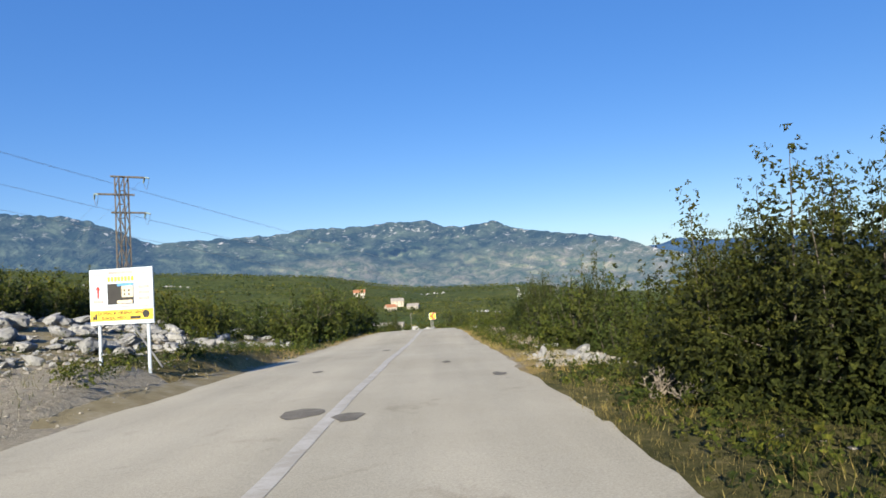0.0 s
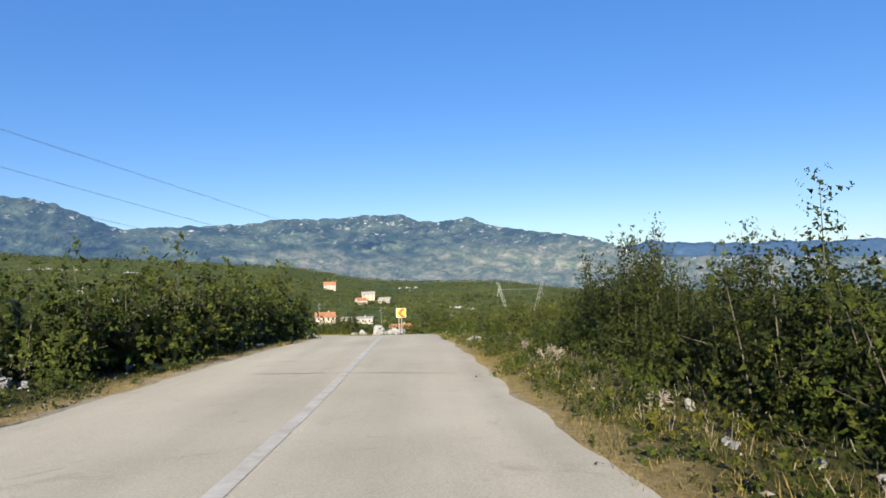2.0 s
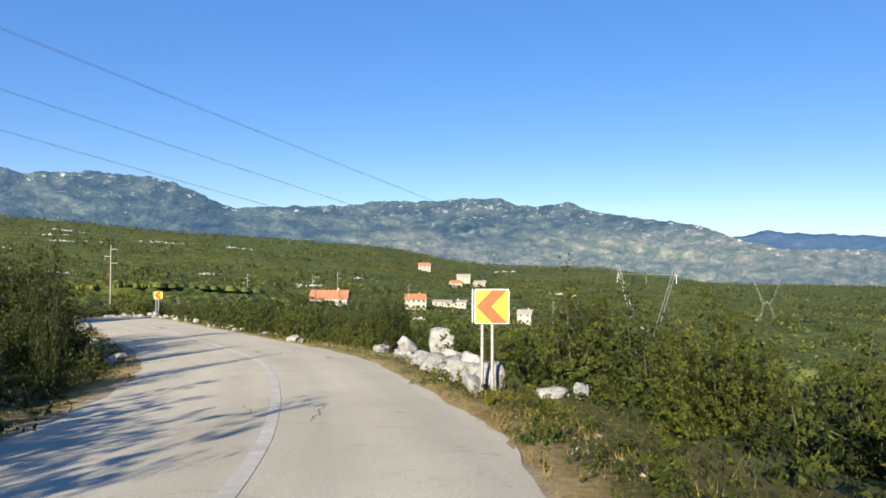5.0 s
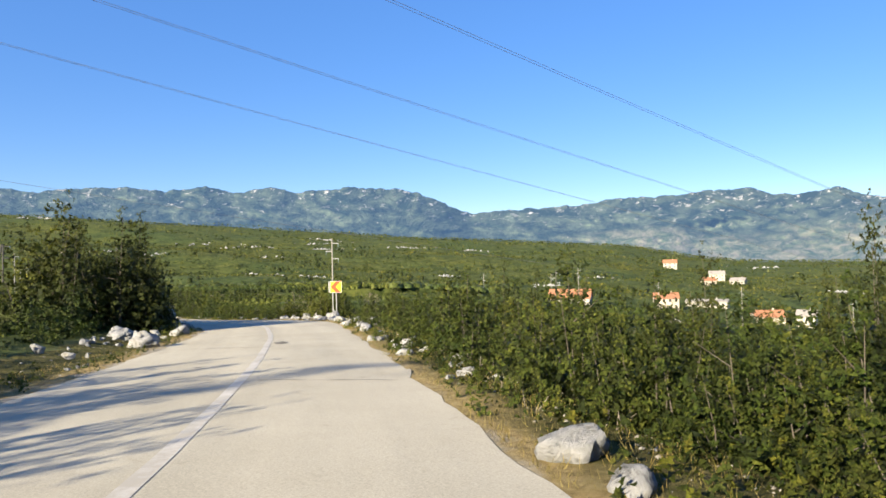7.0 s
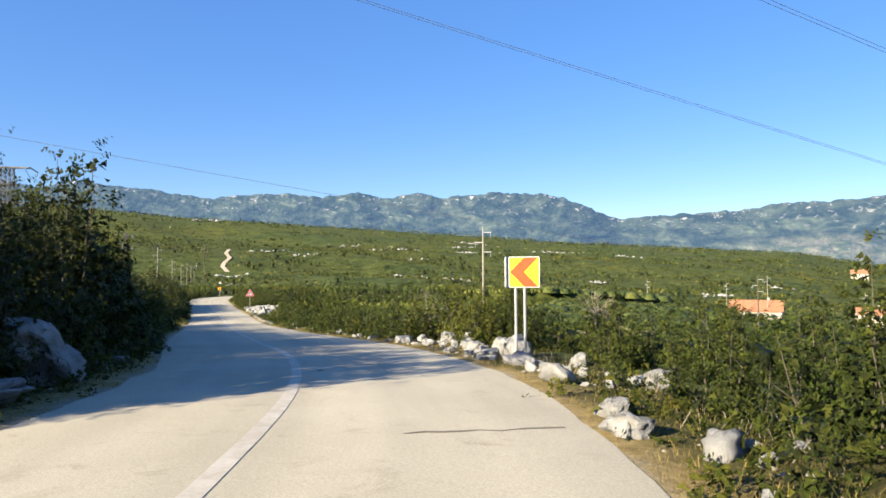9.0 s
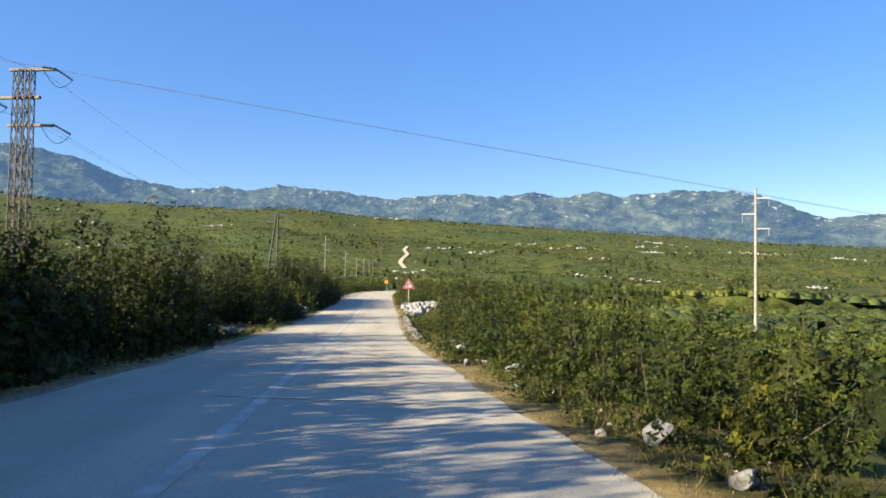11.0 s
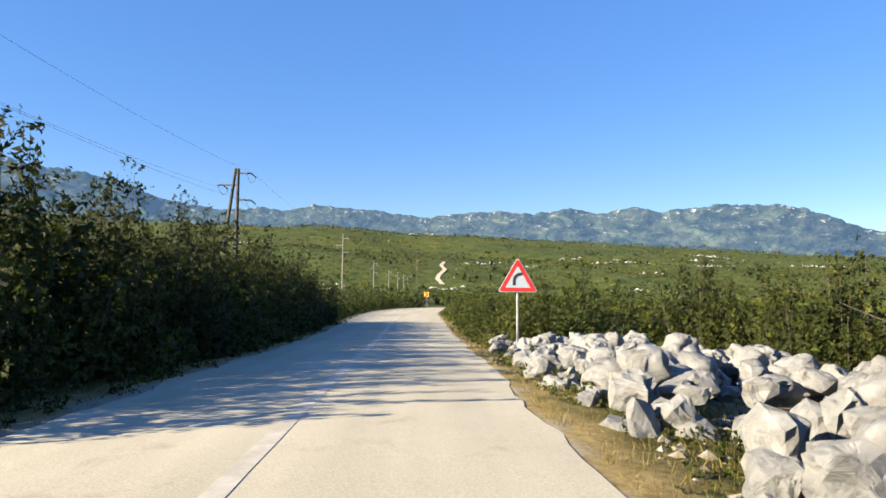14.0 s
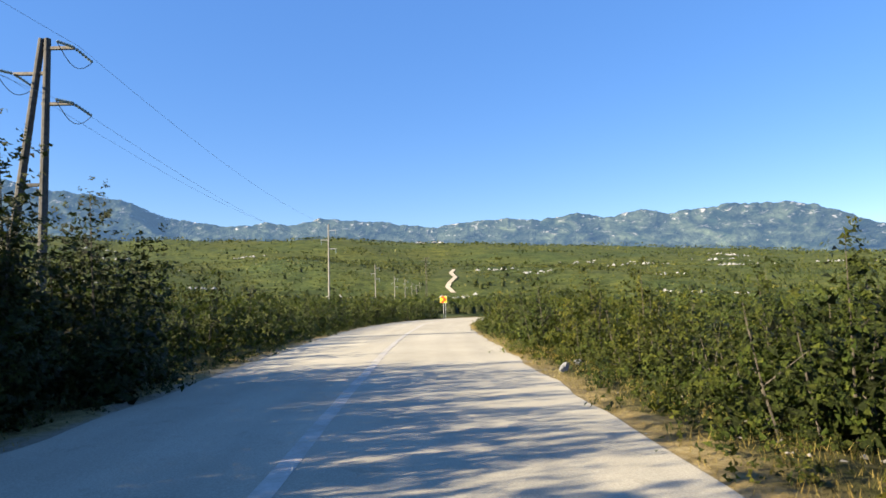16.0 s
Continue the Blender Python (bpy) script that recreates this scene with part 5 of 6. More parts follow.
def stalks(name, side, lo, hi, s0, s1, count, seed):
    """Dry standing stalks along the verge."""
    g = np.random.RandomState(seed)
    s = g.uniform(s0, s1, count)
    i = np.clip(np.searchsorted(RUN, s), 0, len(RUN) - 1)
    off = side * (np.where(side > 0, AXIS[i, 3], AXIS[i, 4]) + g.uniform(lo, hi, count))
    x, y = along_road(s, i, off)
    foot = np.stack([x, y, ground_z(x, y) - 0.05], 1)
    h = g.uniform(0.1, 0.28, count)
    tip = foot + np.stack([g.randn(count) * 0.35 * h, g.randn(count) * 0.35 * h, h], 1)
    a = g.rand(count) * 6.283
    w = np.stack([np.cos(a), np.sin(a), 0 * a], 1) * 0.005
    v = np.stack([foot - w, foot + w, tip + w * 0.6, tip - w * 0.6], 1).reshape(-1, 3)
    return tagged(sheet(name, v, np.arange(4 * count).reshape(-1, 4), DEADWOOD), "pale dry stalks standing on the verge", "dry stalks", kind="stuff")


stalks("dry_stalks", 1, 0.9, 3.0, 22, 46, 900, 401)
stalks("dry_stalks", 1, 0.8, 2.4, 78, 120, 700, 402)

# ---- stones ----
def boulder_mesh(name, seed, cuts, rough=0.05, points=15, shape=None, worn=1):
    """A weathered limestone block: broken faces with worn edges and a pitted skin."""
    g = random.Random(seed)
    bm = bmesh.new()
    if shape:
        for x, z in shape:
            for y in (-0.5, 0.5):
                k = g.uniform(0.82, 1.0)
                bm.verts.new((x * k, y * g.uniform(0.7, 1.0), z * k))
    else:
        for _ in range(points):
            d = Vector((g.gauss(0, 1), g.gauss(0, 1), g.gauss(0, 1))).normalized()
            bm.verts.new(Vector([c + 0.16 * (1 if c > 0 else -1) for c in d]) * 0.5 * g.uniform(0.78, 1.06))
    hull = bmesh.ops.convex_hull(bm, input=bm.verts[:])
    bmesh.ops.delete(bm, geom=[e for e in hull["geom_interior"] if isinstance(e, bmesh.types.BMVert)], context="VERTS")
    bmesh.ops.triangulate(bm, faces=bm.faces[:])
    bmesh.ops.subdivide_edges(bm, edges=bm.edges[:], cuts=cuts, use_grid_fill=True)
    bmesh.ops.triangulate(bm, faces=bm.faces[:])
    for _ in range(worn):
        bmesh.ops.smooth_vert(bm, verts=bm.verts[:], factor=0.5, use_axis_x=True, use_axis_y=True, use_axis_z=True)
    sh = Vector((g.random() * 50, g.random() * 50, g.random() * 50))
    bm.normal_update()
    for v in bm.verts:
        p = v.co
        groove = abs(noise.noise(p * 3.6 + sh))
        v.co = p + v.normal * (rough * noise.fractal(p * 3.0 + sh, 0.7, 2.3, 5) - rough * 1.6 * max(0.0, 0.2 - groove) / 0.2)
    me = bpy.data.meshes.new(name)
    bm.to_mesh(me)
    bm.free()
    me.materials.append(STONE)
    me.shade_smooth()
    return me


ROCKS = [boulder_mesh("stone", 100 + k, 2, 0.075, 13) for k in range(6)]
BIG = [boulder_mesh("stone", 160 + k, 4, 0.08, 13) for k in range(7)]
PEBBLES = [boulder_mesh("stone", 140 + k, 1, 0.06, 11) for k in range(5)]
SLAB = boulder_mesh("stone", 131, 4, 0.035, worn=2, shape=[(-0.45, 0.47), (0.25, 0.5), (0.46, 0.3), (0.5, 0.05), (0.32, -0.25), (0.16, -0.5), (-0.2, -0.48), (-0.44, 0.0)])


LOOSE = []


def stone(x, y, size, g, z=None, label="weathered white limestone boulder on the verge", group="limestone boulders", sink=0.18, turn=None, small=False):
    sx, sy, sz = size
    z = z_at(x, y) if z is None else z
    me = (PEBBLES if small and sx < 0.5 else BIG if sx > 0.8 and not small else ROCKS)[g.randrange(5)]
    m = Matrix.Translation((x, y, z + sz * (0.5 - sink))) @ Euler((g.uniform(-0.3, 0.3), g.uniform(-0.3, 0.3), g.uniform(0, 6.28)) if turn is None else turn).to_matrix().to_4x4() @ Matrix.Diagonal((sx, sy, sz, 1))
    if small:
        LOOSE.append((me, m))
        return None
    ob = new("stone", me)
    ob.matrix_world = m
    return tagged(ob, label, "boulder" if sx > 0.45 else "stone", group)


rg = random.Random(5)
# the upright slab on its heap at the first bend
HEAP = "grey-white limestone boulder in a roadside heap"
slab = stone(-3.7, 75.5, (1.12, 0.62, 1.5), rg, -4.96, "tall upright limestone slab standing on a heap", "bend heap", 0.04, (0.03, 0.03, 0.22))
slab.data = SLAB
stone(-5.05, 76.0, (0.95, 0.8, 1.05), rg, -5.0, "rounded limestone boulder on the heap", "bend heap", 0.06)
for x, y, w, d, h, top in ((-4.3, 74.7, 1.3, 0.9, 0.75, -4.65), (-3.0, 73.4, 1.15, 0.65, 0.4, -4.38), (-3.5, 74.3, 1.2, 1.0, 0.8, -4.72), (-5.6, 73.7, 0.85, 0.7, 0.6, -4.25), (-5.2, 74.6, 0.8, 0.7, 0.5, -4.5), (-4.7, 73.4, 1.1, 0.8, 0.7, -4.45), (-3.9, 72.5, 1.3, 0.95, 0.8, -4.42), (-2.9, 71.1, 1.5, 1.15, 0.95, -4.25), (-3.9, 71.0, 0.95, 0.8, 0.7, -4.3), (-4.6, 71.8, 0.8, 0.7, 0.5, -4.28), (-3.6, 69.8, 1.15, 0.9, 0.75, -4.1), (-3.3, 68.6, 1.0, 0.85, 0.7, -3.9), (-2.9, 67.4, 0.95, 0.8, 0.65, -3.72), (-2.5, 66.3, 0.9, 0.75, 0.6, -3.62), (-2.1, 65.2, 0.9, 0.7, 0.55, -3.5), (-1.7, 64.2, 0.85, 0.7, 0.5, -3.42), (-2.6, 69.5, 0.9, 0.8, 0.6, -4.2), (-2.0, 65.9, 0.8, 0.7, 0.7, -3.4), (-1.45, 63.8, 0.7, 0.6, 0.6, -3.25), (-1.75, 63.3, 0.55, 0.5, 0.35, -3.42), (-0.3, 63.2, 0.7, 0.6, 0.35, -3.5), (0.2, 63.5, 0.6, 0.5, 0.3, -3.55)):
    stone(x, y, (w * 0.98, d * 0.98, h * 1.15 + 0.1), rg, top - h + 0.06, HEAP, "bend heap", 0.0)
for x, y, d in ((1.6, 66.2, 0.8), (2.3, 66.6, 0.6), (1.0, 66.8, 0.55)):
    stone(x, y, (d, d * 0.8, d * 0.6), rg, label="pale limestone boulder in the shrubs")


def stones_along(s0, s1, side, lo, hi, count, dmin, dmax, group, label="pale limestone stone at the road edge"):
    for _ in range(count):
        s = rg.uniform(s0, s1)
        i = int(np.clip(np.searchsorted(RUN, s), 0, len(RUN) - 1))
        off = side * ((AXIS[i, 3] if side > 0 else AXIS[i, 4]) + rg.uniform(lo, hi))
        x, y = beside(s, off)
        d = dmin + (dmax - dmin) * rg.random() ** 2
        stone(x, y, (d, d * rg.uniform(0.65, 1.0), d * rg.uniform(0.5, 0.8)), rg, label=label, group=group, small=d < 0.52)


stones_along(83, 101, 1, 0.4, 1.5, 26, 0.18, 0.45, "verge stones")
for x, y, d in ((-24.9, 96.0, 0.55), (-24.0, 95.7, 0.45), (-10.0, 77.5, 0.6), (-9.4, 76.8, 0.4), (-18.9, 88.7, 0.38), (-21.7, 92.6, 0.6), (-25.4, 96.8, 0.5)):
    stone(x, y, (d, d * 0.75, d * 0.7), rg, group="verge stones", sink=0.3)
stones_along(104, 118, 1, 0.4, 2.2, 22, 0.2, 0.7, "second bend stones")
for x, y, d, h in ((-36.8, 106.1, 0.5, 0.3), (-36.4, 106.7, 0.45, 0.35), (-35.6, 107.0, 0.8, 0.5), (-34.9, 107.2, 0.95, 0.6), (-34.3, 106.4, 0.6, 0.35), (-33.4, 105.0, 0.5, 0.3), (-32.6, 104.4, 0.45, 0.3), (-31.2, 103.4, 0.6, 0.6), (-30.5, 103.0, 0.8, 0.65), (-30.6, 102.1, 0.45, 0.3), (-29.8, 102.1, 0.7, 0.5), (-29.3, 101.3, 0.8, 0.28), (-28.7, 102.5, 0.5, 0.35)):
    stone(x, y, (d, d * 0.8, h * 1.2), rg, group="second bend stones", sink=0.3)
stones_along(105, 117, 1, 0.35, 1.9, 110, 0.1, 0.42, "second bend stones")
stones_along(118, 140, 1, 0.3, 1.2, 20, 0.15, 0.5, "verge stones")
stones_along(13.5, 17.5, 1, 0.5, 2.2, 22, 0.15, 0.5, "clearing stones", "white broken limestone in the roadside clearing")
stones_along(20, 27, 1, 0.8, 2.0, 12, 0.15, 0.4, "verge stones")
stones_along(40, 58, 1, 0.5, 1.8, 16, 0.2, 0.6, "verge stones")
stones_along(184, 236, 1, 0.3, 1.3, 16, 0.15, 0.45, "verge stones")
stones_along(92, 106, -1, 0.6, 2.6, 32, 0.2, 0.9, "left bank stones")
stones_along(109, 119, -1, 0.7, 2.0, 16, 0.3, 0.9, "left bank stones")
stones_along(72, 92, -1, 0.6, 2.6, 26, 0.15, 0.6, "left bank stones")
stones_along(30, 58, -1, 0.7, 3.4, 40, 0.15, 0.6, "left bank stones")
stones_along(156, 166, -1, 0.9, 3.0, 24, 0.3, 0.9, "left bank stones")
stones_along(140, 156, -1, 1.0, 3.5, 18, 0.2, 0.6, "left bank stones")
for x, y, d in ((-34.0, 94.2, 2.1), (-35.6, 93.4, 1.6), (-33.0, 92.6, 1.2)):
    stone(x, y, (d, d * 0.8, d * 0.62), rg, label="large pale limestone outcrop below the trees", group="left bank stones")
stone(-104.0, 134.5, (0.8, 0.6, 1.3), rg, label="tilted pale limestone slab under the shrubs", group="left bank stones", sink=0.2, turn=(0.3, 0.4, 0.6))
for along, off, w, h in ((160.9, -3.95, 1.15, 0.85), (161.7, -3.5, 0.65, 0.5), (159.3, -4.3, 0.95, 0.7), (162.5, -4.1, 0.85, 0.65), (163.5, -4.4, 0.75, 0.6), (160.1, -3.3, 0.4, 0.3), (158.2, -4.0, 0.7, 0.5)):
    stone(*beside(along, off), (w, w * 0.8, h), rg, label="large pale limestone block beside the road", group="left bank stones")
# the heap beside the triangular sign
for k in range(400):
    s = rg.uniform(156.5, 178) if k % 5 < 2 else rg.uniform(167.5, 178)
    t = rg.random()
    i = int(np.searchsorted(RUN, s))
    off = AXIS[i, 3] + 0.6 + t * (6.0 if s > 167.5 else 2.2)
    x, y = beside(s, off)
    d = rg.uniform(0.36, 0.9) * (0.75 + 0.4 * t) * (0.8 if s < 163 else 1.0)
    lift = 0.42 * math.sin(min(t * 3.0, 1.57)) * rg.random()
    stone(x, y, (d, d * rg.uniform(0.7, 1.0), d * rg.uniform(0.65, 1.0)), rg, z_at(x, y) + lift, "grey-white weathered limestone boulder in a large heap", "boulder heap", 0.34, None, d < 0.66)
# field stones by the billboard
for k in range(850):
    s, out = rg.uniform(9, 34), 2.0 + 10 * rg.random()
    i = int(np.searchsorted(RUN, s))
    x, y = beside(s, -(AXIS[i, 4] + out))
    d = 0.14 + 0.7 * rg.random() ** 3
    stone(x, y, (d, d * rg.uniform(0.7, 1.0), d * rg.uniform(0.3, 0.6)), rg, label="white limestone field stone among weeds", group="field stones", small=d < 0.66)

for k in range(45):
    s, out = rg.uniform(11, 27), rg.uniform(3.2, 9.0)
    i = int(np.searchsorted(RUN, s))
    x, y = beside(s, -(AXIS[i, 4] + out))
    d = rg.uniform(0.35, 0.85)
    stone(x, y, (d, d * rg.uniform(0.6, 1.0), d * rg.uniform(0.4, 0.7)), rg, label="jagged grey-white karst rock in the field", group="field stones", sink=0.3)
lv, lf, at = [], [], 0
for me, m in LOOSE:
    co = np.empty(len(me.vertices) * 3, np.float32)
    me.vertices.foreach_get("co", co)
    tri = np.empty(len(me.polygons) * 3, np.int32)
    me.polygons.foreach_get("vertices", tri)
    mm = np.array(m)
    lv.append(co.reshape(-1, 3) @ mm[:3, :3].T + mm[:3, 3])
    lf.append(tri.reshape(-1, 3) + at)
    at += len(me.vertices)
tagged(sheet("loose_stones", np.concatenate(lv), np.concatenate(lf), STONE), "small pale limestone stones along the verges", "stones", kind="stuff")

# gravel and rubble: too many to count
def rubble(name, label, side, lo, hi, s0, s1, count, size, seed):
    g = np.random.RandomState(seed)
    s = g.uniform(s0, s1, count)
    i = np.clip(np.searchsorted(RUN, s), 0, len(RUN) - 1)
    off = side * (np.where(side > 0, AXIS[i, 3], AXIS[i, 4]) + lo + (hi - lo) * g.rand(count))
    x, y = along_road(s, i, off)
    c = np.stack([x, y, ground_z(x, y)], 1)
    base = np.array([[1, 0, 0], [0, 0.9, 0.1], [-1, 0.1, 0], [0, -0.9, 0], [0.2, 0.1, 0.55], [0, 0, -0.5]])
    f = np.array([[0, 1, 4], [1, 2, 4], [2, 3, 4], [3, 0, 4], [1, 0, 5], [2, 1, 5], [3, 2, 5], [0, 3, 5]])
    d = size * (0.35 + g.rand(count) ** 2 * 1.5)
    v = base[None] * g.uniform(0.6, 1.3, (count, 6, 3)) * d[:, None, None]
    a = g.rand(count) * 6.283
    rot = np.stack([np.stack([np.cos(a), -np.sin(a), 0 * a], 1), np.stack([np.sin(a), np.cos(a), 0 * a], 1), np.stack([0 * a, 0 * a, 1 + 0 * a], 1)], 1)
    v = np.einsum("nij,nkj->nki", rot, v) + c[:, None]
    return tagged(sheet(name, v.reshape(-1, 3), (f[None] + 6 * np.arange(count)[:, None, None]).reshape(-1, 3), GRAVEL), label, "gravel", kind="stuff")


rubble("gravel_apron", "pale gravel apron beside the road", -1, -0.2, 5.5, -6, 15, 5000, 0.022, 81)
rubble("gravel_verge", "loose gravel and chippings along the road edge", -1, 0.0, 2.4, 15, 240, 3500, 0.03, 82)
rubble("gravel_verge", "loose gravel and chippings along the road edge", 1, 0.0, 1.6, 0, 240, 4500, 0.03, 83)
rubble("bend_rubble", "limestone rubble round the heap at the bend", 1, 0.3, 2.4, 64, 79, 450, 0.03, 84)
rubble("heap_rubble", "broken limestone between the boulders", 1, 0.4, 7.5, 157, 178, 2600, 0.055, 85)
rubble("clearing_rubble", "white crushed limestone in a clearing beside the road", 1, 0.3, 2.3, 13.2, 17.8, 2200, 0.05, 87)
rubble("field_rubble", "white limestone rubble on the field", -1, 2.0, 13.0, 9, 34, 3500, 0.06, 86)


# low white stone kerb wall with a dirt strip
def kerb_mesh(seed):
    """A roughly dressed pale stone, one metre long, to be laid end to end."""
    g = random.Random(seed)
    bm = box(bmesh.new(), (1, 1, 1))
    bmesh.ops.subdivide_edges(bm, edges=bm.edges[:], cuts=4, use_grid_fill=True)
    sh = Vector((g.random() * 50, g.random() * 50, 0))
    for v in bm.verts:
        p = v.co.copy()
        p = p.lerp(p.normalized() * 0.62, 0.14)
        v.co = p + p.normalized() * 0.09 * noise.fractal(p * 2.6 + sh, 0.8, 2.1, 4)
    bmesh.ops.triangulate(bm, faces=bm.faces[:])
    me = bpy.data.meshes.new("kerb_stone")
    bm.to_mesh(me)
    bm.free()
    me.materials.append(STONE_PALE)
    return me


KERBS = [kerb_mesh(k) for k in range(5)]
kg = random.Random(8)
s = 140.4
while s < 157.5:
    long = kg.uniform(0.45, 0.95)
    i = int(np.searchsorted(RUN, s))
    x, y = beside(s + long / 2, AXIS[i, 3] + 0.38 + kg.uniform(-0.03, 0.03))
    ob = new("kerb_stone", KERBS[kg.randrange(5)])
    tall = kg.uniform(0.17, 0.23)
    ob.matrix_world = Matrix.Translation((x, y, road_z(s) - 0.14 + tall / 2)) @ Matrix.Rotation(radians(heading(s)) + kg.uniform(-0.05, 0.05), 4, "Z") @ Matrix.Diagonal((kg.uniform(0.22, 0.27), long * 1.0, tall, 1))
    tagged(ob, "rough pale limestone kerb block at the road edge", "kerb stone", "kerb stones")
    s += long
db = bmesh.new()
prev = None
for k in range(60):
    s = 140 + k * 0.26
    i = int(np.searchsorted(RUN, s))
    w = AXIS[i, 3]
    row = []
    for off, dz in ((w - 0.02, -0.05), (w + 0.1, -0.025), (w + 0.26, -0.03)):
        x, y = beside(s, off)
        row.append(db.verts.new((x, y, road_z(s) + dz + kg.uniform(-0.02, 0.02))))
    if prev:
        for a in range(2):
            db.faces.new((prev[a], row[a], row[a + 1], prev[a + 1]))
    prev = row
tagged(part("dirt_strip", db, DIRT), "dry brown dirt strip between road and kerb", "dirt strip", kind="structure")


# ---- signs ----
def chevron_sign(at, turn, mirror=False, back=70, size=0.62, post=2.05, dark=False):
    """A square chevron board on two steel posts, with the back of a second board at its side."""
    x, y, z = at
    root = empty("chevron_sign", Matrix.Translation((x, y, z)) @ Matrix.Rotation(radians(turn), 4, "Z"))
    h, c = size / 2, post - size / 2
    bm = plate(bmesh.new(), rounded([(-h, c - h), (h, c - h), (h, c + h), (-h, c + h)], 0.03), -0.012, 0.012)
    board = part("board", bm, WHITE, root, "white-edged sign board")
    e = h - 0.018
    part("yellow_face", plate(bmesh.new(), rounded([(-e, c - e), (e, c - e), (e, c + e), (-e, c + e)], 0.02), -0.017, -0.0125), YELLOW, board, "bright yellow reflective face")
    k = -1 if mirror else 1
    w = 0.30 * size / 0.62
    arrow = [(-0.285, 0), (0.0, 0.29), (0.275, 0.29), (-0.005, 0), (0.275, -0.29), (0.0, -0.29)]
    arrow = [(k * px * size / 0.62, c + pz * size / 0.62) for px, pz in arrow]
    bm = bmesh.new()
    for tri in ((0, 1, 2, 3), (0, 3, 4, 5)):
        plate(bm, [arrow[i] for i in (tri if not mirror else tri[::-1])], -0.021, -0.0175)
    part("chevron", bm, BLACK if dark else ORANGE, board, "black chevron" if dark else "orange-red chevron")
    for px in (-0.17 * k, 0.01 * k):
        bm = tube(bmesh.new(), [(px, 0.045, -0.4), (px, 0.045, post - 0.06)], [0.03, 0.03], 12)
        p = part("post", bm, STEEL, root, smooth=False)
    if back:
        m = pose(-0.30 * k, 0.33, 0, 0, 0, back * k)
        bm = plate(bmesh.new(), rounded([(-h, c - h), (h, c - h), (h, c + h), (-h, c + h)], 0.03), -0.012, 0.012)
        bm.transform(m)
        part("second_board", bm, STEEL, root, "bare metal back of a second board")
    return tagged(root, "yellow chevron board with orange-red arrow on two steel posts" if not dark else "yellow chevron board with black arrow on two posts", "road sign", "chevron signs")


c1 = (-1.40, 63.1)
chevron_sign((*c1, -3.5), 6, back=82, post=1.82)
c2 = (-29.5, 101.75)
chevron_sign((*c2, -5.85), 30, back=76, post=2.2)
c3 = (-147.3, 170.2)
chevron_sign((*c3, z_at(*c3)), 54, mirror=True, back=0)


def warning_sign(at, turn, side=1.06, high=2.55):
    """A red-edged triangle with a bend arrow on one post."""
    root = empty("warning_sign", Matrix.Translation(at) @ Matrix.Rotation(radians(turn), 4, "Z"))
    t = side * 0.866

    def tri(f):
        mid = high - t + t / 3
        return [(-side / 2 * f, mid - t / 3 * f), (side / 2 * f, mid - t / 3 * f), (0, mid + t * 2 / 3 * f)]

    plate_ob = part("plate", plate(bmesh.new(), rounded(tri(1.0), 0.05), -0.012, 0.012), WHITE, root, "white edge of the triangular plate")
    part("red_border", plate(bmesh.new(), rounded(tri(0.95), 0.045), -0.017, -0.0125), RED, plate_ob, "red border")
    part("white_face", plate(bmesh.new(), rounded(tri(0.62), 0.015), -0.022, -0.0175), WHITE, plate_ob, "white face")
    bm = bmesh.new()
    low = high - t
    inner, outer = [(-0.045, low + 0.17)], [(-0.145, low + 0.17)]
    for k in range(11):
        a = math.pi - k / 10 * math.pi * 0.55
        inner.append((0.14 + math.cos(a) * 0.185, low + 0.31 + math.sin(a) * 0.185))
        outer.append((0.14 + math.cos(a) * 0.285, low + 0.31 + math.sin(a) * 0.285))
    plate(bm, [(0.0 + (px - 0.03) * 0.78, low + 0.32 + (pz - low - 0.35) * 0.78) for px, pz in inner[::-1] + outer], -0.027, -0.0225)
    part("bend_arrow", bm, BLACK, plate_ob, "black curved bend arrow")
    part("post", tube(bmesh.new(), [(0, 0.045, -0.4), (0, 0.045, high - 0.12)], [0.032, 0.032], 12), STEEL, root)
    return tagged(root, "triangular red and white bend warning sign on a steel post", "road sign")


tx, ty = -87.95, 136.25
warning_sign((tx, ty, -5.65 - 2.55), 58)


def bar(parent, name, x, z, w, h, mat, y=-0.026):
    return part(name, plate(bmesh.new(), [(x - w / 2, z - h / 2), (x + w / 2, z - h / 2), (x + w / 2, z + h / 2), (x - w / 2, z + h / 2)], y, y + 0.004), mat, parent)


def lettering(parent, body, x, z, high, mat):
    cu = bpy.data.curves.new("lettering", "FONT")
    cu.body, cu.size, cu.align_x, cu.align_y, cu.extrude = body, high, "CENTER", "CENTER", 0.002
    tmp = bpy.data.objects.new("lettering", cu)
    me = bpy.data.meshes.new_from_object(tmp)
    bpy.data.objects.remove(tmp)
    me.materials.append(mat)
    me.transform(Matrix.Translation((x, -0.030, z)) @ Matrix.Rotation(radians(90), 4, "X"))
    ob = new("lettering", me)
    ob.parent = parent
    return ob


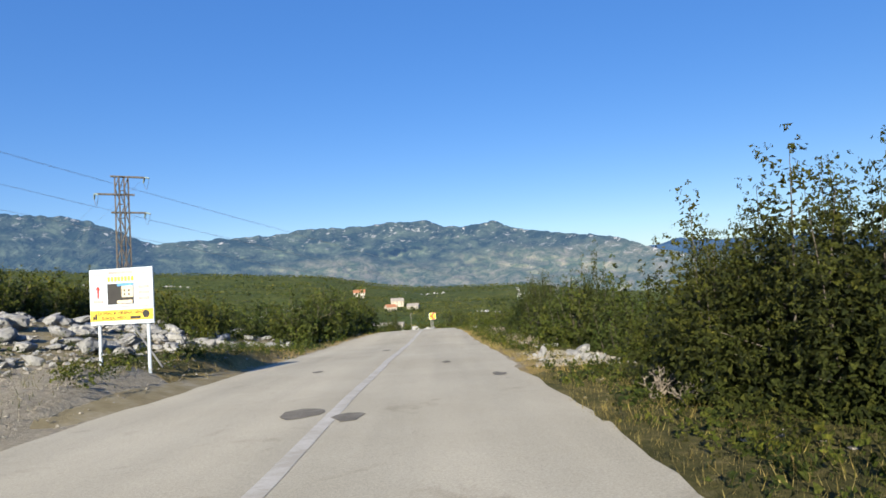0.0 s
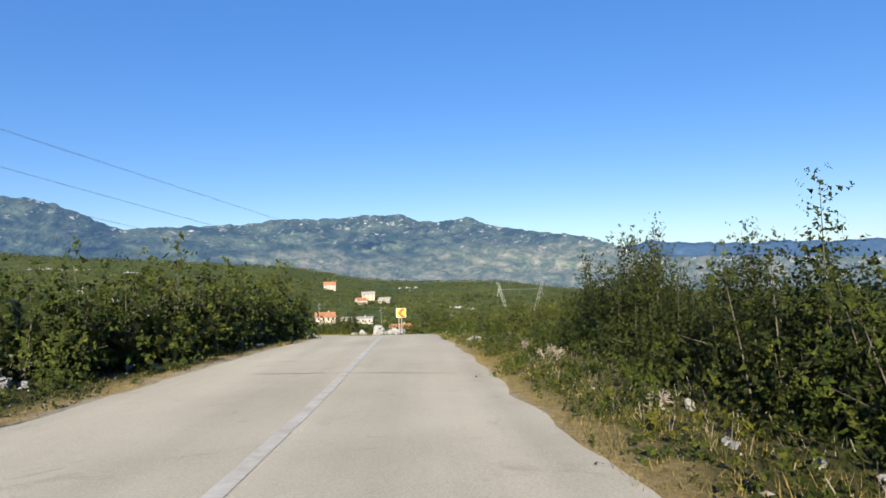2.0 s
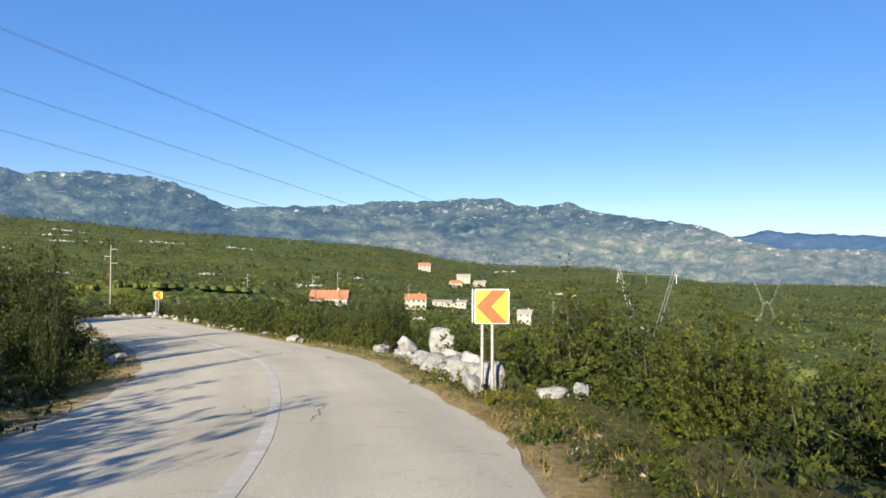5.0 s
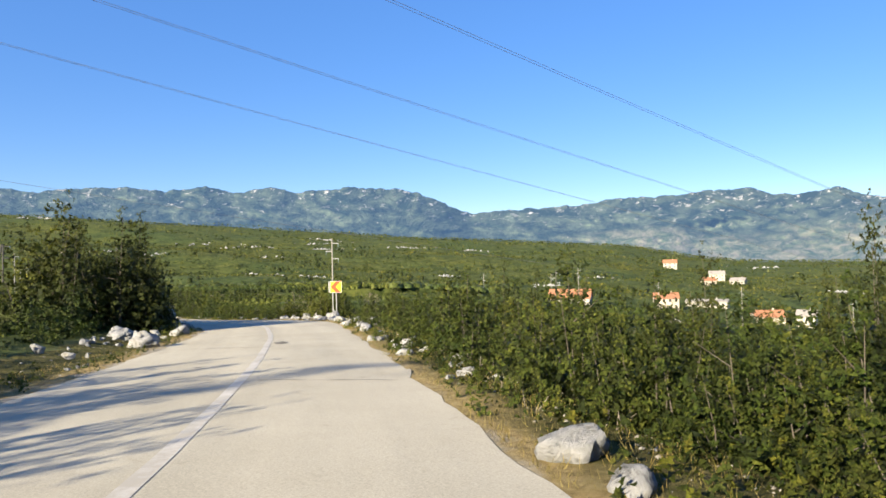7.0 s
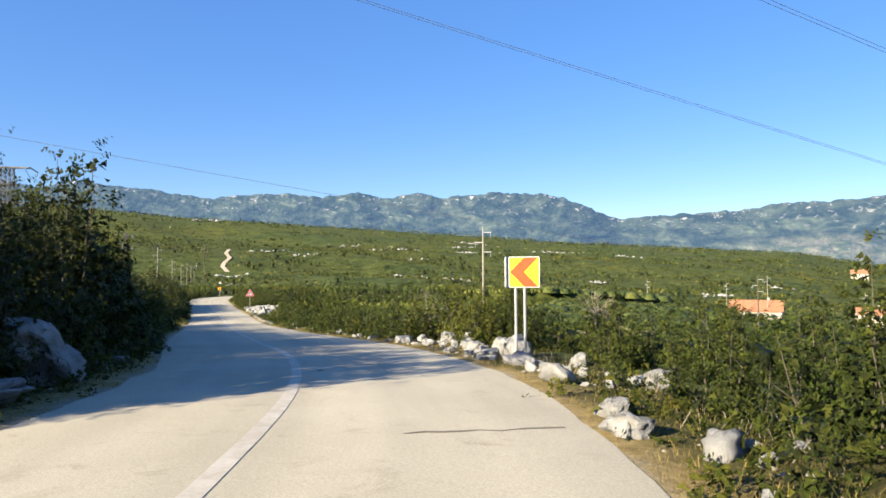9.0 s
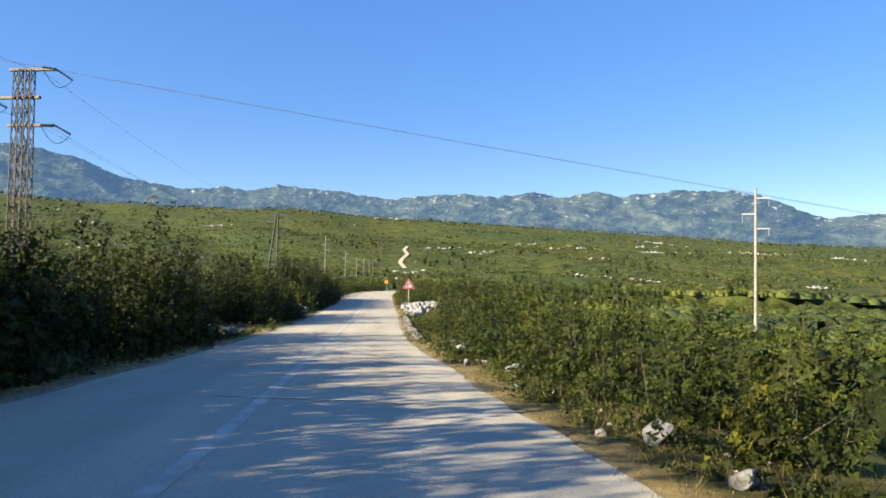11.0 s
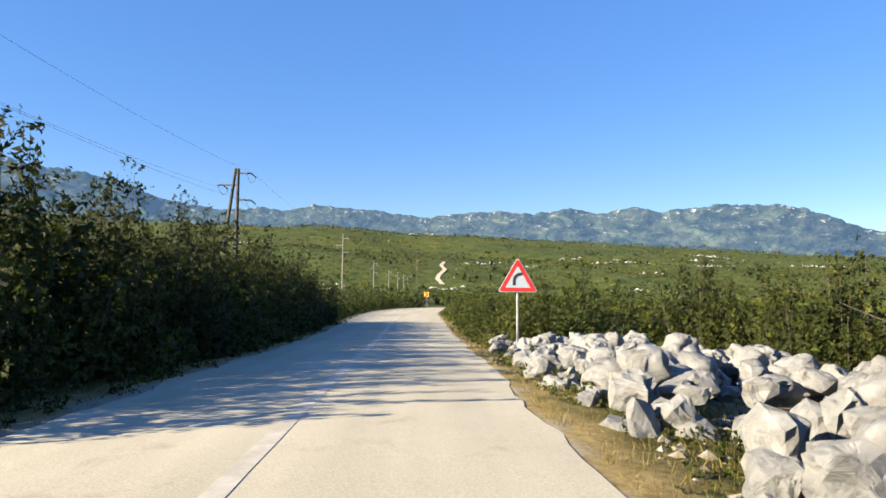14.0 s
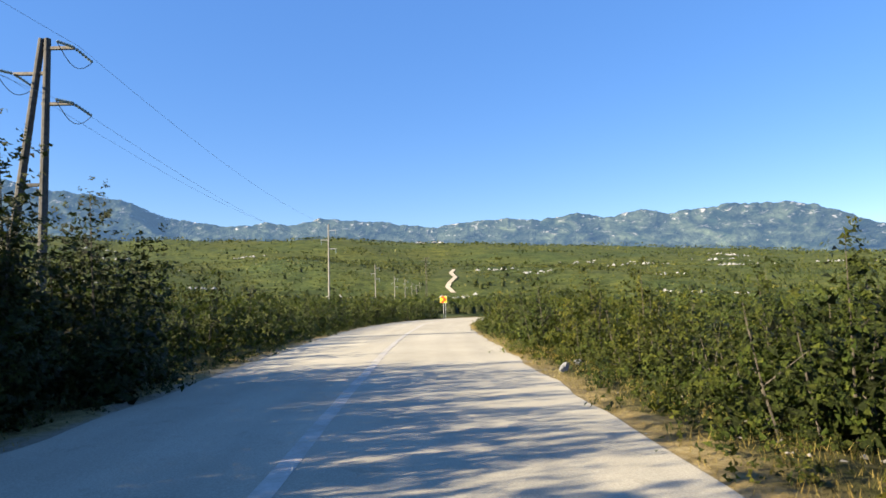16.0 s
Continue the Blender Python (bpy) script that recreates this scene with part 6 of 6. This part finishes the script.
def billboard(at, turn, wide, low, high):
    root = empty("billboard", Matrix.Translation(at) @ Matrix.Rotation(radians(turn), 4, "Z"))
    h = high - low
    panel = part("panel", box(bmesh.new(), (wide, 0.04, h), (0, 0, (low + high) / 2), bevel=0.006), WHITE, root, "white printed panel")
    u, v = wide, h
    Z = lambda f: low + f * v
    part("amber_band", plate(bmesh.new(), [(-u / 2 + 0.01, Z(0.07)), (u / 2 - 0.01, Z(0.07)), (u / 2 - 0.01, Z(0.26)), (-u / 2 + 0.01, Z(0.26))], -0.026, -0.021), BOARD_YELLOW, panel, "amber band with dark lettering")
    lettering(panel, "DOMAĆA HRANA, VINO", 0.0, Z(0.20), 0.085 * v, BLACK)
    lettering(panel, "RAKIJA, MED", -0.12 * u, Z(0.115), 0.085 * v, BLACK)
    bar(panel, "print_bar", 0.22 * u, Z(0.115), 0.16 * u, 0.05 * v, BLACK, -0.030)
    bm = bmesh.new()
    bmesh.ops.create_circle(bm, cap_ends=True, radius=0.055 * u, segments=20, matrix=pose(0.385 * u, -0.0285, Z(0.17), 90, 0, 0))
    part("round_mark", bm, BLACK, panel, "dark round mark")
    bar(panel, "bottle_mark", -0.40 * u, Z(0.15), 0.025 * u, 0.11 * v, BLACK, -0.030)
    bar(panel, "bottle_mark", -0.435 * u, Z(0.13), 0.03 * u, 0.07 * v, BLACK, -0.030)
    pic = part("photo", plate(bmesh.new(), [(-0.21 * u, Z(0.36)), (0.20 * u, Z(0.36)), (0.20 * u, Z(0.73)), (-0.21 * u, Z(0.73))], -0.026, -0.021), BLACK, panel, "faded photo of a pale house under blue sky")
    bar(pic, "photo_sky", 0.07 * u, Z(0.705), 0.25 * u, 0.045 * v, SKYBLUE, -0.029)
    bar(pic, "photo_house", 0.105 * u, Z(0.58), 0.18 * u, 0.2 * v, CREAM, -0.029)
    bar(pic, "photo_ground", 0.06 * u, Z(0.40), 0.24 * u, 0.06 * v, CREAM, -0.029)
    for dx, dz in ((0.06, 0.60), (0.06, 0.53), (0.13, 0.60), (0.13, 0.53)):
        bar(pic, "photo_window", dx * u, Z(dz), 0.025 * u, 0.035 * v, BLACK, -0.032)
    for k in range(8):
        bar(panel, "title_bar", (-0.185 + 0.053 * k) * u, Z(0.81), 0.036 * u, 0.085 * v, BOARD_YELLOW)
    bar(panel, "print_bar", 0.0, Z(0.925), 0.38 * u, 0.05 * v, PINK)
    bar(panel, "print_bar", -0.34 * u, Z(0.90), 0.2 * u, 0.02 * v, PINK)
    bar(panel, "print_bar", 0.34 * u, Z(0.90), 0.2 * u, 0.02 * v, PINK)
    for k in range(3):
        bar(panel, "print_bar", 0.36 * u, Z(0.65 - 0.1 * k), 0.17 * u, 0.055 * v, PINK)
    bar(panel, "print_bar", -0.36 * u, Z(0.42), 0.16 * u, 0.055 * v, PINK)
    bar(panel, "print_bar", -0.28 * u, Z(0.31), 0.3 * u, 0.035 * v, GREY_PRINT)
    bar(panel, "print_bar", 0.22 * u, Z(0.315), 0.46 * u, 0.03 * v, GREY_PRINT)
    bm = plate(bmesh.new(), [(-0.373 * u, Z(0.48)), (-0.347 * u, Z(0.48)), (-0.347 * u, Z(0.63)), (-0.32 * u, Z(0.63)), (-0.36 * u, Z(0.70)), (-0.40 * u, Z(0.63)), (-0.373 * u, Z(0.63))], -0.026, -0.021)
    part("red_arrow", bm, RED, panel, "red arrow pointing up")
    for px in (-0.39 * u, 0.38 * u):
        part("post", tube(bmesh.new(), [(px, 0.05, -0.3), (px, 0.05, low + 0.4 * v)], [0.032, 0.032], 10), WHITE, root, "white painted steel post")
    part("strut", tube(bmesh.new(), [(0.33 * u, 0.55, -0.1), (0.13 * u, 0.12, 0.9 * low)], [0.02, 0.02], 8), STEEL, root, "grey leaning steel strut")
    return tagged(root, "white and amber roadside advertising board on two white posts", "billboard")


bx, by = -6.25, 12.78
BILL_W, BILL_TOP = 1.36, 1.80
bz = z_at(bx, by)
billboard((bx, by, bz), -10, BILL_W, BILL_TOP - 1.08 - bz, BILL_TOP - bz)


# ---- poles and wires ----
def insulator(root, a, b):
    """A string of glass discs between two places, with a wire loop below."""
    a, b = Vector(a), Vector(b)
    bm = bmesh.new()
    n = 13
    pts = [a.lerp(b, k / (n - 1)) for k in range(n)]
    tube(bm, pts, [0.02 if k % 2 == 0 else 0.062 for k in range(n)], 8)
    part("insulator", bm, PORCELAIN, root, "pale glass insulator string")


def jumper(root, a, b, sag):
    a, b = Vector(a), Vector(b)
    pts = [a.lerp(b, k / 8) - Vector((0, 0, sag * math.sin(math.pi * k / 8))) for k in range(9)]
    part("jumper_wire", tube(bmesh.new(), pts, [0.014] * 9, 5), WIRE, root)


def a_frame_pole(at, turn, high):
    """Two timber poles leaning together, three arms with glass insulators."""
    root = empty("power_pole", Matrix.Translation(at) @ Matrix.Rotation(radians(turn), 4, "Z"))
    for foot, top in ((-1.45, -0.1), (0.05, 0.1)):
        part("leg", tube(bmesh.new(), [(foot, 0, -0.6), (top, 0, high)], [0.17, 0.11], 10), WOOD_POLE, root, "dark weathered timber leg")
    part("brace", box(bmesh.new(), (0.95, 0.12, 0.12), (-0.4, 0, high - 5.2), bevel=0.01), WOOD_POLE, root)
    for z, sgn in ((high - 0.35, 1), (high - 1.25, -1), (high - 2.35, 1)):
        part("arm", box(bmesh.new(), (1.1, 0.12, 0.11), (sgn * 0.5, 0, z), bevel=0.01), STEEL_DARK, root)
        e = Vector((sgn * 1.05, 0, z))
        insulator(root, e + Vector((0, 0.08, 0)), e + Vector((0.12, 1.0, -0.16)))
        insulator(root, e + Vector((0, -0.08, 0)), e + Vector((-0.05, -1.0, -0.16)))
        jumper(root, e + Vector((0.12, 1.0, -0.16)), e + Vector((-0.05, -1.0, -0.16)), 0.55)
    return tagged(root, "dark timber A-frame power pole with three insulator arms", "power pole", "power line poles")


def single_pole(at, turn, high, mat=None):
    root = empty("power_pole", Matrix.Translation(at) @ Matrix.Rotation(radians(turn), 4, "Z"))
    part("pole", tube(bmesh.new(), [(0, 0, -0.6), (0, 0, high)], [0.135, 0.08], 10), mat or CONCRETE, root, "slim concrete pole")
    for z, sgn in ((high - 0.75, 1), (high - 1.9, -1), (high - 3.0, 1)):
        part("arm", box(bmesh.new(), (0.95, 0.1, 0.1), (sgn * 0.47, 0, z), bevel=0.008), STEEL, root)
        insulator(root, (sgn * 0.88, 0, z - 0.05), (sgn * 0.88, 0, z - 0.6))
    return tagged(root, "slim concrete power pole with three short arms", "power pole", "power line poles")


def lattice_pylon(at, turn, high):
    """Twin lattice masts of angle steel joined by three cross arms."""
    root = empty("lattice_pylon", Matrix.Translation(at) @ Matrix.Rotation(radians(turn), 4, "Z"))
    for sx in (-0.29, 0.29):
        bm = bmesh.new()
        w0, w1 = 0.17, 0.13
        n = 14
        for ax, ay in ((-1, -1), (1, -1), (1, 1), (-1, 1)):
            tube(bm, [(sx + ax * w0, ay * w0, -0.5), (sx + ax * w1, ay * w1, high)], [0.035, 0.03], 5)
        for k in range(n):
            z0, z1 = k / n * high, (k + 1) / n * high
            a0, a1 = w0 + (w1 - w0) * k / n, w0 + (w1 - w0) * (k + 1) / n
            s = 1 if k % 2 else -1
            for f in (-1, 1):
                tube(bm, [(sx - s * a0, f * a0, z0), (sx + s * a1, f * a1, z1)], [0.02, 0.02], 4, False)
                tube(bm, [(sx + f * a0, s * a0, z0), (sx + f * a1, -s * a1, z1)], [0.02, 0.02], 4, False)
        part("mast", bm, STEEL_DARK, root, "rusty lattice mast of angle steel")
    for k in range(12):
        z0, z1 = k / 12 * high, (k + 1) / 12 * high
        bm = bmesh.new()
        for f in (-0.14, 0.14):
            s = 1 if k % 2 else -1
            tube(bm, [(-0.16 * s, f, z0), (0.16 * s, f, z1)], [0.022, 0.022], 4, False)
            tube(bm, [(-0.16, f, z1), (0.16, f, z1)], [0.02, 0.02], 4, False)
        part("cross_brace", bm, STEEL_DARK, root)
    for z, left, right in ((high, 0.7, 1.5), (high - 1.25, 1.7, 0.8), (high - 2.5, 0.7, 1.5)):
        part("arm", box(bmesh.new(), (left + right, 0.16, 0.12), ((right - left) / 2, 0, z), bevel=0.01), STEEL_DARK, root)
        ex = right if right > left else -left
        insulator(root, (ex, 0.08, z), (ex + 0.1, 1.0, z - 0.2))
        insulator(root, (ex, -0.08, z), (ex + 0.1, -1.0, z - 0.2))
        jumper(root, (ex + 0.1, 1.0, z - 0.2), (ex + 0.1, -1.0, z - 0.2), 0.6)
    return tagged(root, "rusty twin-mast lattice pylon with three cross arms", "pylon", "lattice pylons")


PY_A, PY_B, PO_S, PO_T = (-22.0, 45.5, 9.75), (-75.5, 107.4, 3.6), (-123.9, 139.0, 2.4), (-172.8, 170.0, 2.5)
lattice_pylon((PY_A[0], PY_A[1], z_at(*PY_A[:2])), 35, PY_A[2] - z_at(*PY_A[:2]))
lattice_pylon((PY_B[0], PY_B[1], z_at(*PY_B[:2])), 48, PY_B[2] - z_at(*PY_B[:2]))
a_frame_pole((PO_S[0], PO_S[1], z_at(*PO_S[:2])), 58, PO_S[2] - z_at(*PO_S[:2]))
single_pole((PO_T[0], PO_T[1], z_at(*PO_T[:2])), 58, PO_T[2] - z_at(*PO_T[:2]))
for k, top in enumerate((0.7, 0.3, 1.3, 1.6, 2.2, 3.2), 1):
    x, y = PO_T[0] - 48 * k, PO_T[1] + 30.3 * k
    single_pole((x, y, z_at(x, y)), 58, max(6.0, top - z_at(x, y)))
lattice_pylon((-349.0, 289.6, z_at(-349.0, 289.6)), 58, max(12.0, 12.0 - z_at(-349.0, 289.6)))
single_pole((-66.5, 152.6, z_at(-66.5, 152.6)), 30, 1.45 - z_at(-66.5, 152.6))
single_pole((-54.2, 224, z_at(-54.2, 224)), 20, max(7.0, -4.6 - z_at(-54.2, 224)), WOOD_POLE)
for x, y, top in ((-101.0, 371.3, -7.8), (-54.6, 382.3, -12.1), (-19.5, 356.0, -14.0), (13.8, 316.0, -16.3), (-73.0, 314.8, -5.1), (-118.4, 332.1, -6.6)):
    single_pole((x, y, z_at(x, y)), 20, max(6.0, top - z_at(x, y)))


def valley_pylon(at, turn, high, wide):
    """A tall pylon of slim lattice legs that open like a V to a cross beam."""
    root = empty("transmission_pylon", Matrix.Translation(at) @ Matrix.Rotation(radians(turn), 4, "Z"))

    def strut(a, b, w0, w1, name, n):
        a, b = Vector(a), Vector(b)
        bm = bmesh.new()
        us, vs = Vector((1, 0, 0)), Vector((0, 1, 0))
        for u, v in ((-1, -1), (1, -1), (1, 1), (-1, 1)):
            tube(bm, [a + us * u * w0 + vs * v * w0, b + us * u * w1 + vs * v * w1], [0.035, 0.03], 4, False)
        for k in range(n):
            p, q = a.lerp(b, k / n), a.lerp(b, (k + 1) / n)
            w = w0 + (w1 - w0) * k / n
            sg = 1 if k % 2 else -1
            for f in (-1, 1):
                tube(bm, [p + us * sg * w + vs * f * w, q - us * sg * w + vs * f * w], [0.016, 0.016], 3, False)
                tube(bm, [p + vs * sg * w + us * f * w, q - vs * sg * w + us * f * w], [0.016, 0.016], 3, False)
        part(name, bm, STEEL, root, "galvanised lattice member")

    waist = high * 0.42
    for k in (-1, 1):
        strut((k * wide * 0.3, 0, -1.0), (k * wide * 0.13, 0, waist), 0.55, 0.4, "leg", 10)
        strut((k * wide * 0.13, 0, waist), (k * wide * 0.5, 0, high), 0.4, 0.28, "arm", 12)
        strut((k * wide * 0.13, 0, waist), (-k * wide * 0.1, 0, waist + 2.5), 0.3, 0.2, "cross_brace", 4)
    for x in (-wide * 0.5, 0.0, wide * 0.5):
        insulator(root, (x, 0, high - 2.2 if x else high - 2.6), (x, 0, high - 4.2))
    part("beam", tube(bmesh.new(), [(-wide * 0.5, 0, high - 2.2), (wide * 0.5, 0, high - 2.2)], [0.035, 0.035], 5), STEEL, root)
    return tagged(root, "tall galvanised lattice transmission pylon with V-shaped arms in the valley", "pylon", "transmission pylons")


VAL_A, VAL_B = (28.0, 203.0), (145.6, 458.0)
valley_pylon((*VAL_A, z_at(*VAL_A)), -25, -1.6 - z_at(*VAL_A), 13.0)
valley_pylon((*VAL_B, z_at(*VAL_B)), -25, 24.0, 14.0)


def cable(a, b, sag, radius=0.014):
    a, b = Vector(a), Vector(b)
    pts = [a.lerp(b, k / 24) - Vector((0, 0, 4 * sag * (k / 24) * (1 - k / 24))) for k in range(25)]
    return tagged(part("cable", tube(bmesh.new(), pts, [radius] * 25, 5), WIRE), "thin overhead power cable against the sky", "cable", "power cables")


# the wires that cross the road, from the hill on the left down to the valley
for (px, py, pz), (dx, dy, dz) in (((-43.4, 122.1, 9.75), (0.472, 0.869, -0.149)), ((-46.4, 91.84, 14.5), (0.461, 0.875, -0.150)), ((-28.5, 98.0, 12.4), (0.432, 0.891, -0.138)), ((-92.9, 133.8, 8.6), (0.46, 0.875, -0.13))):
    for t in range(2):
        o = 0.28 * t
        a, b = -120, 110
        cable((px + a * dx + o, py + a * dy, pz + a * dz), (px + b * dx + o, py + b * dy, pz + b * dz), 0.6, 0.013)
for (a, b, turn_a, turn_b) in ((PY_A, PY_B, 35, 48), (PY_B, PO_S, 48, 58), (PO_S, PO_T, 58, 58)):
    for off, dz in ((1.2, -0.3), (-1.2, -1.4), (1.2, -2.5)):
        ra, rb = radians(turn_a), radians(turn_b)
        cable((a[0] + off * math.cos(ra), a[1] + off * math.sin(ra), a[2] + dz), (b[0] + off * math.cos(rb), b[1] + off * math.sin(rb), b[2] + dz), 1.2, 0.006)


# ---- houses ----
def house(x, y, turn, w, d, h, rise, wall, roof, label, windows=3):
    z = z_at(x, y)
    root = empty("house", Matrix.Translation((x, y, z)) @ Matrix.Rotation(radians(turn), 4, "Z"))
    bm = box(bmesh.new(), (w, d, h + 2), (0, 0, h / 2 - 1))
    for sx in (-1, 1):
        v = [bm.verts.new((sx * w / 2, -d / 2, h)), bm.verts.new((sx * w / 2, d / 2, h)), bm.verts.new((sx * w / 2, 0, h + rise))]
        bm.faces.new(v if sx > 0 else v[::-1])
    walls = part("wall", bm, wall, root)
    bm = bmesh.new()
    e = 0.45
    for sy in (-1, 1):
        lo = h - rise * e / (d / 2)
        c = [(-w / 2 - e, sy * (d / 2 + e), lo), (w / 2 + e, sy * (d / 2 + e), lo), (w / 2 + e, 0, h + rise), (-w / 2 - e, 0, h + rise)]
        b0 = [bm.verts.new(p) for p in c]
        b1 = [bm.verts.new((p[0], p[1], p[2] + 0.2)) for p in c]
        if sy > 0:
            b0, b1 = b0[::-1], b1[::-1]
        bm.faces.new(b1)
        bm.faces.new(b0[::-1])
        for k in range(4):
            bm.faces.new((b0[k], b0[(k + 1) % 4], b1[(k + 1) % 4], b1[k]))
    top = part("roof", bm, roof, root)
    part("chimney", box(bmesh.new(), (0.7, 0.7, 1.6), (w * 0.22, d * 0.12, h + rise + 0.1)), wall, top)
    floors = max(1, round(h / 3))
    for f in range(floors):
        for k in range(windows):
            px = (k + 0.5) / windows * w - w / 2
            win = part("window", box(bmesh.new(), (1.1, 0.08, 1.3), (px, -d / 2 - 0.03, 1.6 + f * 2.9)), GLASS_DARK, walls)
    for f in range(floors):
        for sx in (-1, 1):
            part("window", box(bmesh.new(), (0.08, 1.0, 1.2), (sx * (w / 2 + 0.03), 0, 1.6 + f * 2.9)), GLASS_DARK, walls)
    return tagged(root, label, "house", "village houses")


house(-77, 318, 8, 15, 10, 3.2, 3.0, PLASTER_WHITE, TILE_ROOF, "long white house with an orange clay tile roof")
house(-55, 407, 15, 11, 9, 5.6, 2.4, PLASTER, TILE_ROOF, "two-storey cream house with a clay tile roof", 4)
house(-107, 820, 10, 14, 10, 5.8, 3.4, PLASTER_WHITE, TILE_ROOF, "white hillside house with a red tile roof")
house(-39, 440, -5, 20, 8, 3.0, 1.0, PLASTER_WHITE, GREY_ROOF, "long low white outbuilding with a pale roof", 5)
house(-11, 388, 20, 12, 8, 3.2, 2.4, PLASTER, TILE_ROOF, "low cream house with an orange tile roof")
house(4, 390, -10, 7, 7, 5.0, 2.0, PLASTER_WHITE, GREY_ROOF, "small white house with a pale roof", 2)
house(-56, 755, 5, 14, 9, 6.0, 3.0, PLASTER, GREY_ROOF, "pale stone village house among trees")
house(-35, 700, -12, 12, 9, 3.2, 2.4, PLASTER_WHITE, GREY_ROOF, "white village house among trees")
house(-56, 660, 30, 10, 8, 4.2, 2.4, PLASTER, TILE_ROOF, "small red-roofed village house among trees")


# ---- far dirt track ----
tb = bmesh.new()
prev = None
for p, n in zip(TRACK_LINE, tn):
    row = []
    for o in (-1.6, 0, 1.6):
        x, y = p[0] + math.cos(radians(56.9)) * o, p[1] + math.sin(radians(56.9)) * o
        row.append(tb.verts.new((x, y, z_at(*p[:2]) + 0.4)))
    # stretches hidden from the camera are left open
    if prev and (row[1].co - prev[1].co).length < 22:
        for k in range(2):
            tb.faces.new((prev[k], prev[k + 1], row[k + 1], row[k]))
    prev = row
tagged(part("dirt_track", tb, TRACK_SOIL), "pale winding dirt track climbing the far hillside", "track", kind="structure")


# ---- bare rock in the scrub of the far slope ----
def far_rocks():
    g = np.random.RandomState(91)
    spots = [(g.uniform(-10, 85), 170 + 850 * g.rand() ** 0.9) for _ in range(38)]
    v, f, at = [], [], 0
    base = np.array([[1, 0, 0], [0.3, 0.9, 0], [-0.8, 0.5, 0], [-0.7, -0.6, 0], [0.4, -0.9, 0], [0.1, 0.05, 0.7]])
    tri = np.array([[0, 1, 5], [1, 2, 5], [2, 3, 5], [3, 4, 5], [4, 0, 5]])
    for a, r in spots:
        for _ in range(g.randint(5, 16)):
            aa, rr = a + g.randn() * 0.9, r + g.randn() * 4
            x, y = MID_X - math.sin(radians(aa)) * rr, MID_Y + math.cos(radians(aa)) * rr
            d = g.uniform(0.4, 1.2) * (0.7 + r / 500)
            v.append(base * g.uniform(0.6, 1.4, (6, 3)) * d + (x, y, z_at(x, y) + 0.3 * d + 0.7))
            f.append(tri + at)
            at += 6
    return tagged(sheet("hillside_rock", np.concatenate(v), np.concatenate(f), STONE), "pale limestone outcrops scattered in the hillside scrub", "rocks", kind="stuff")


far_rocks()
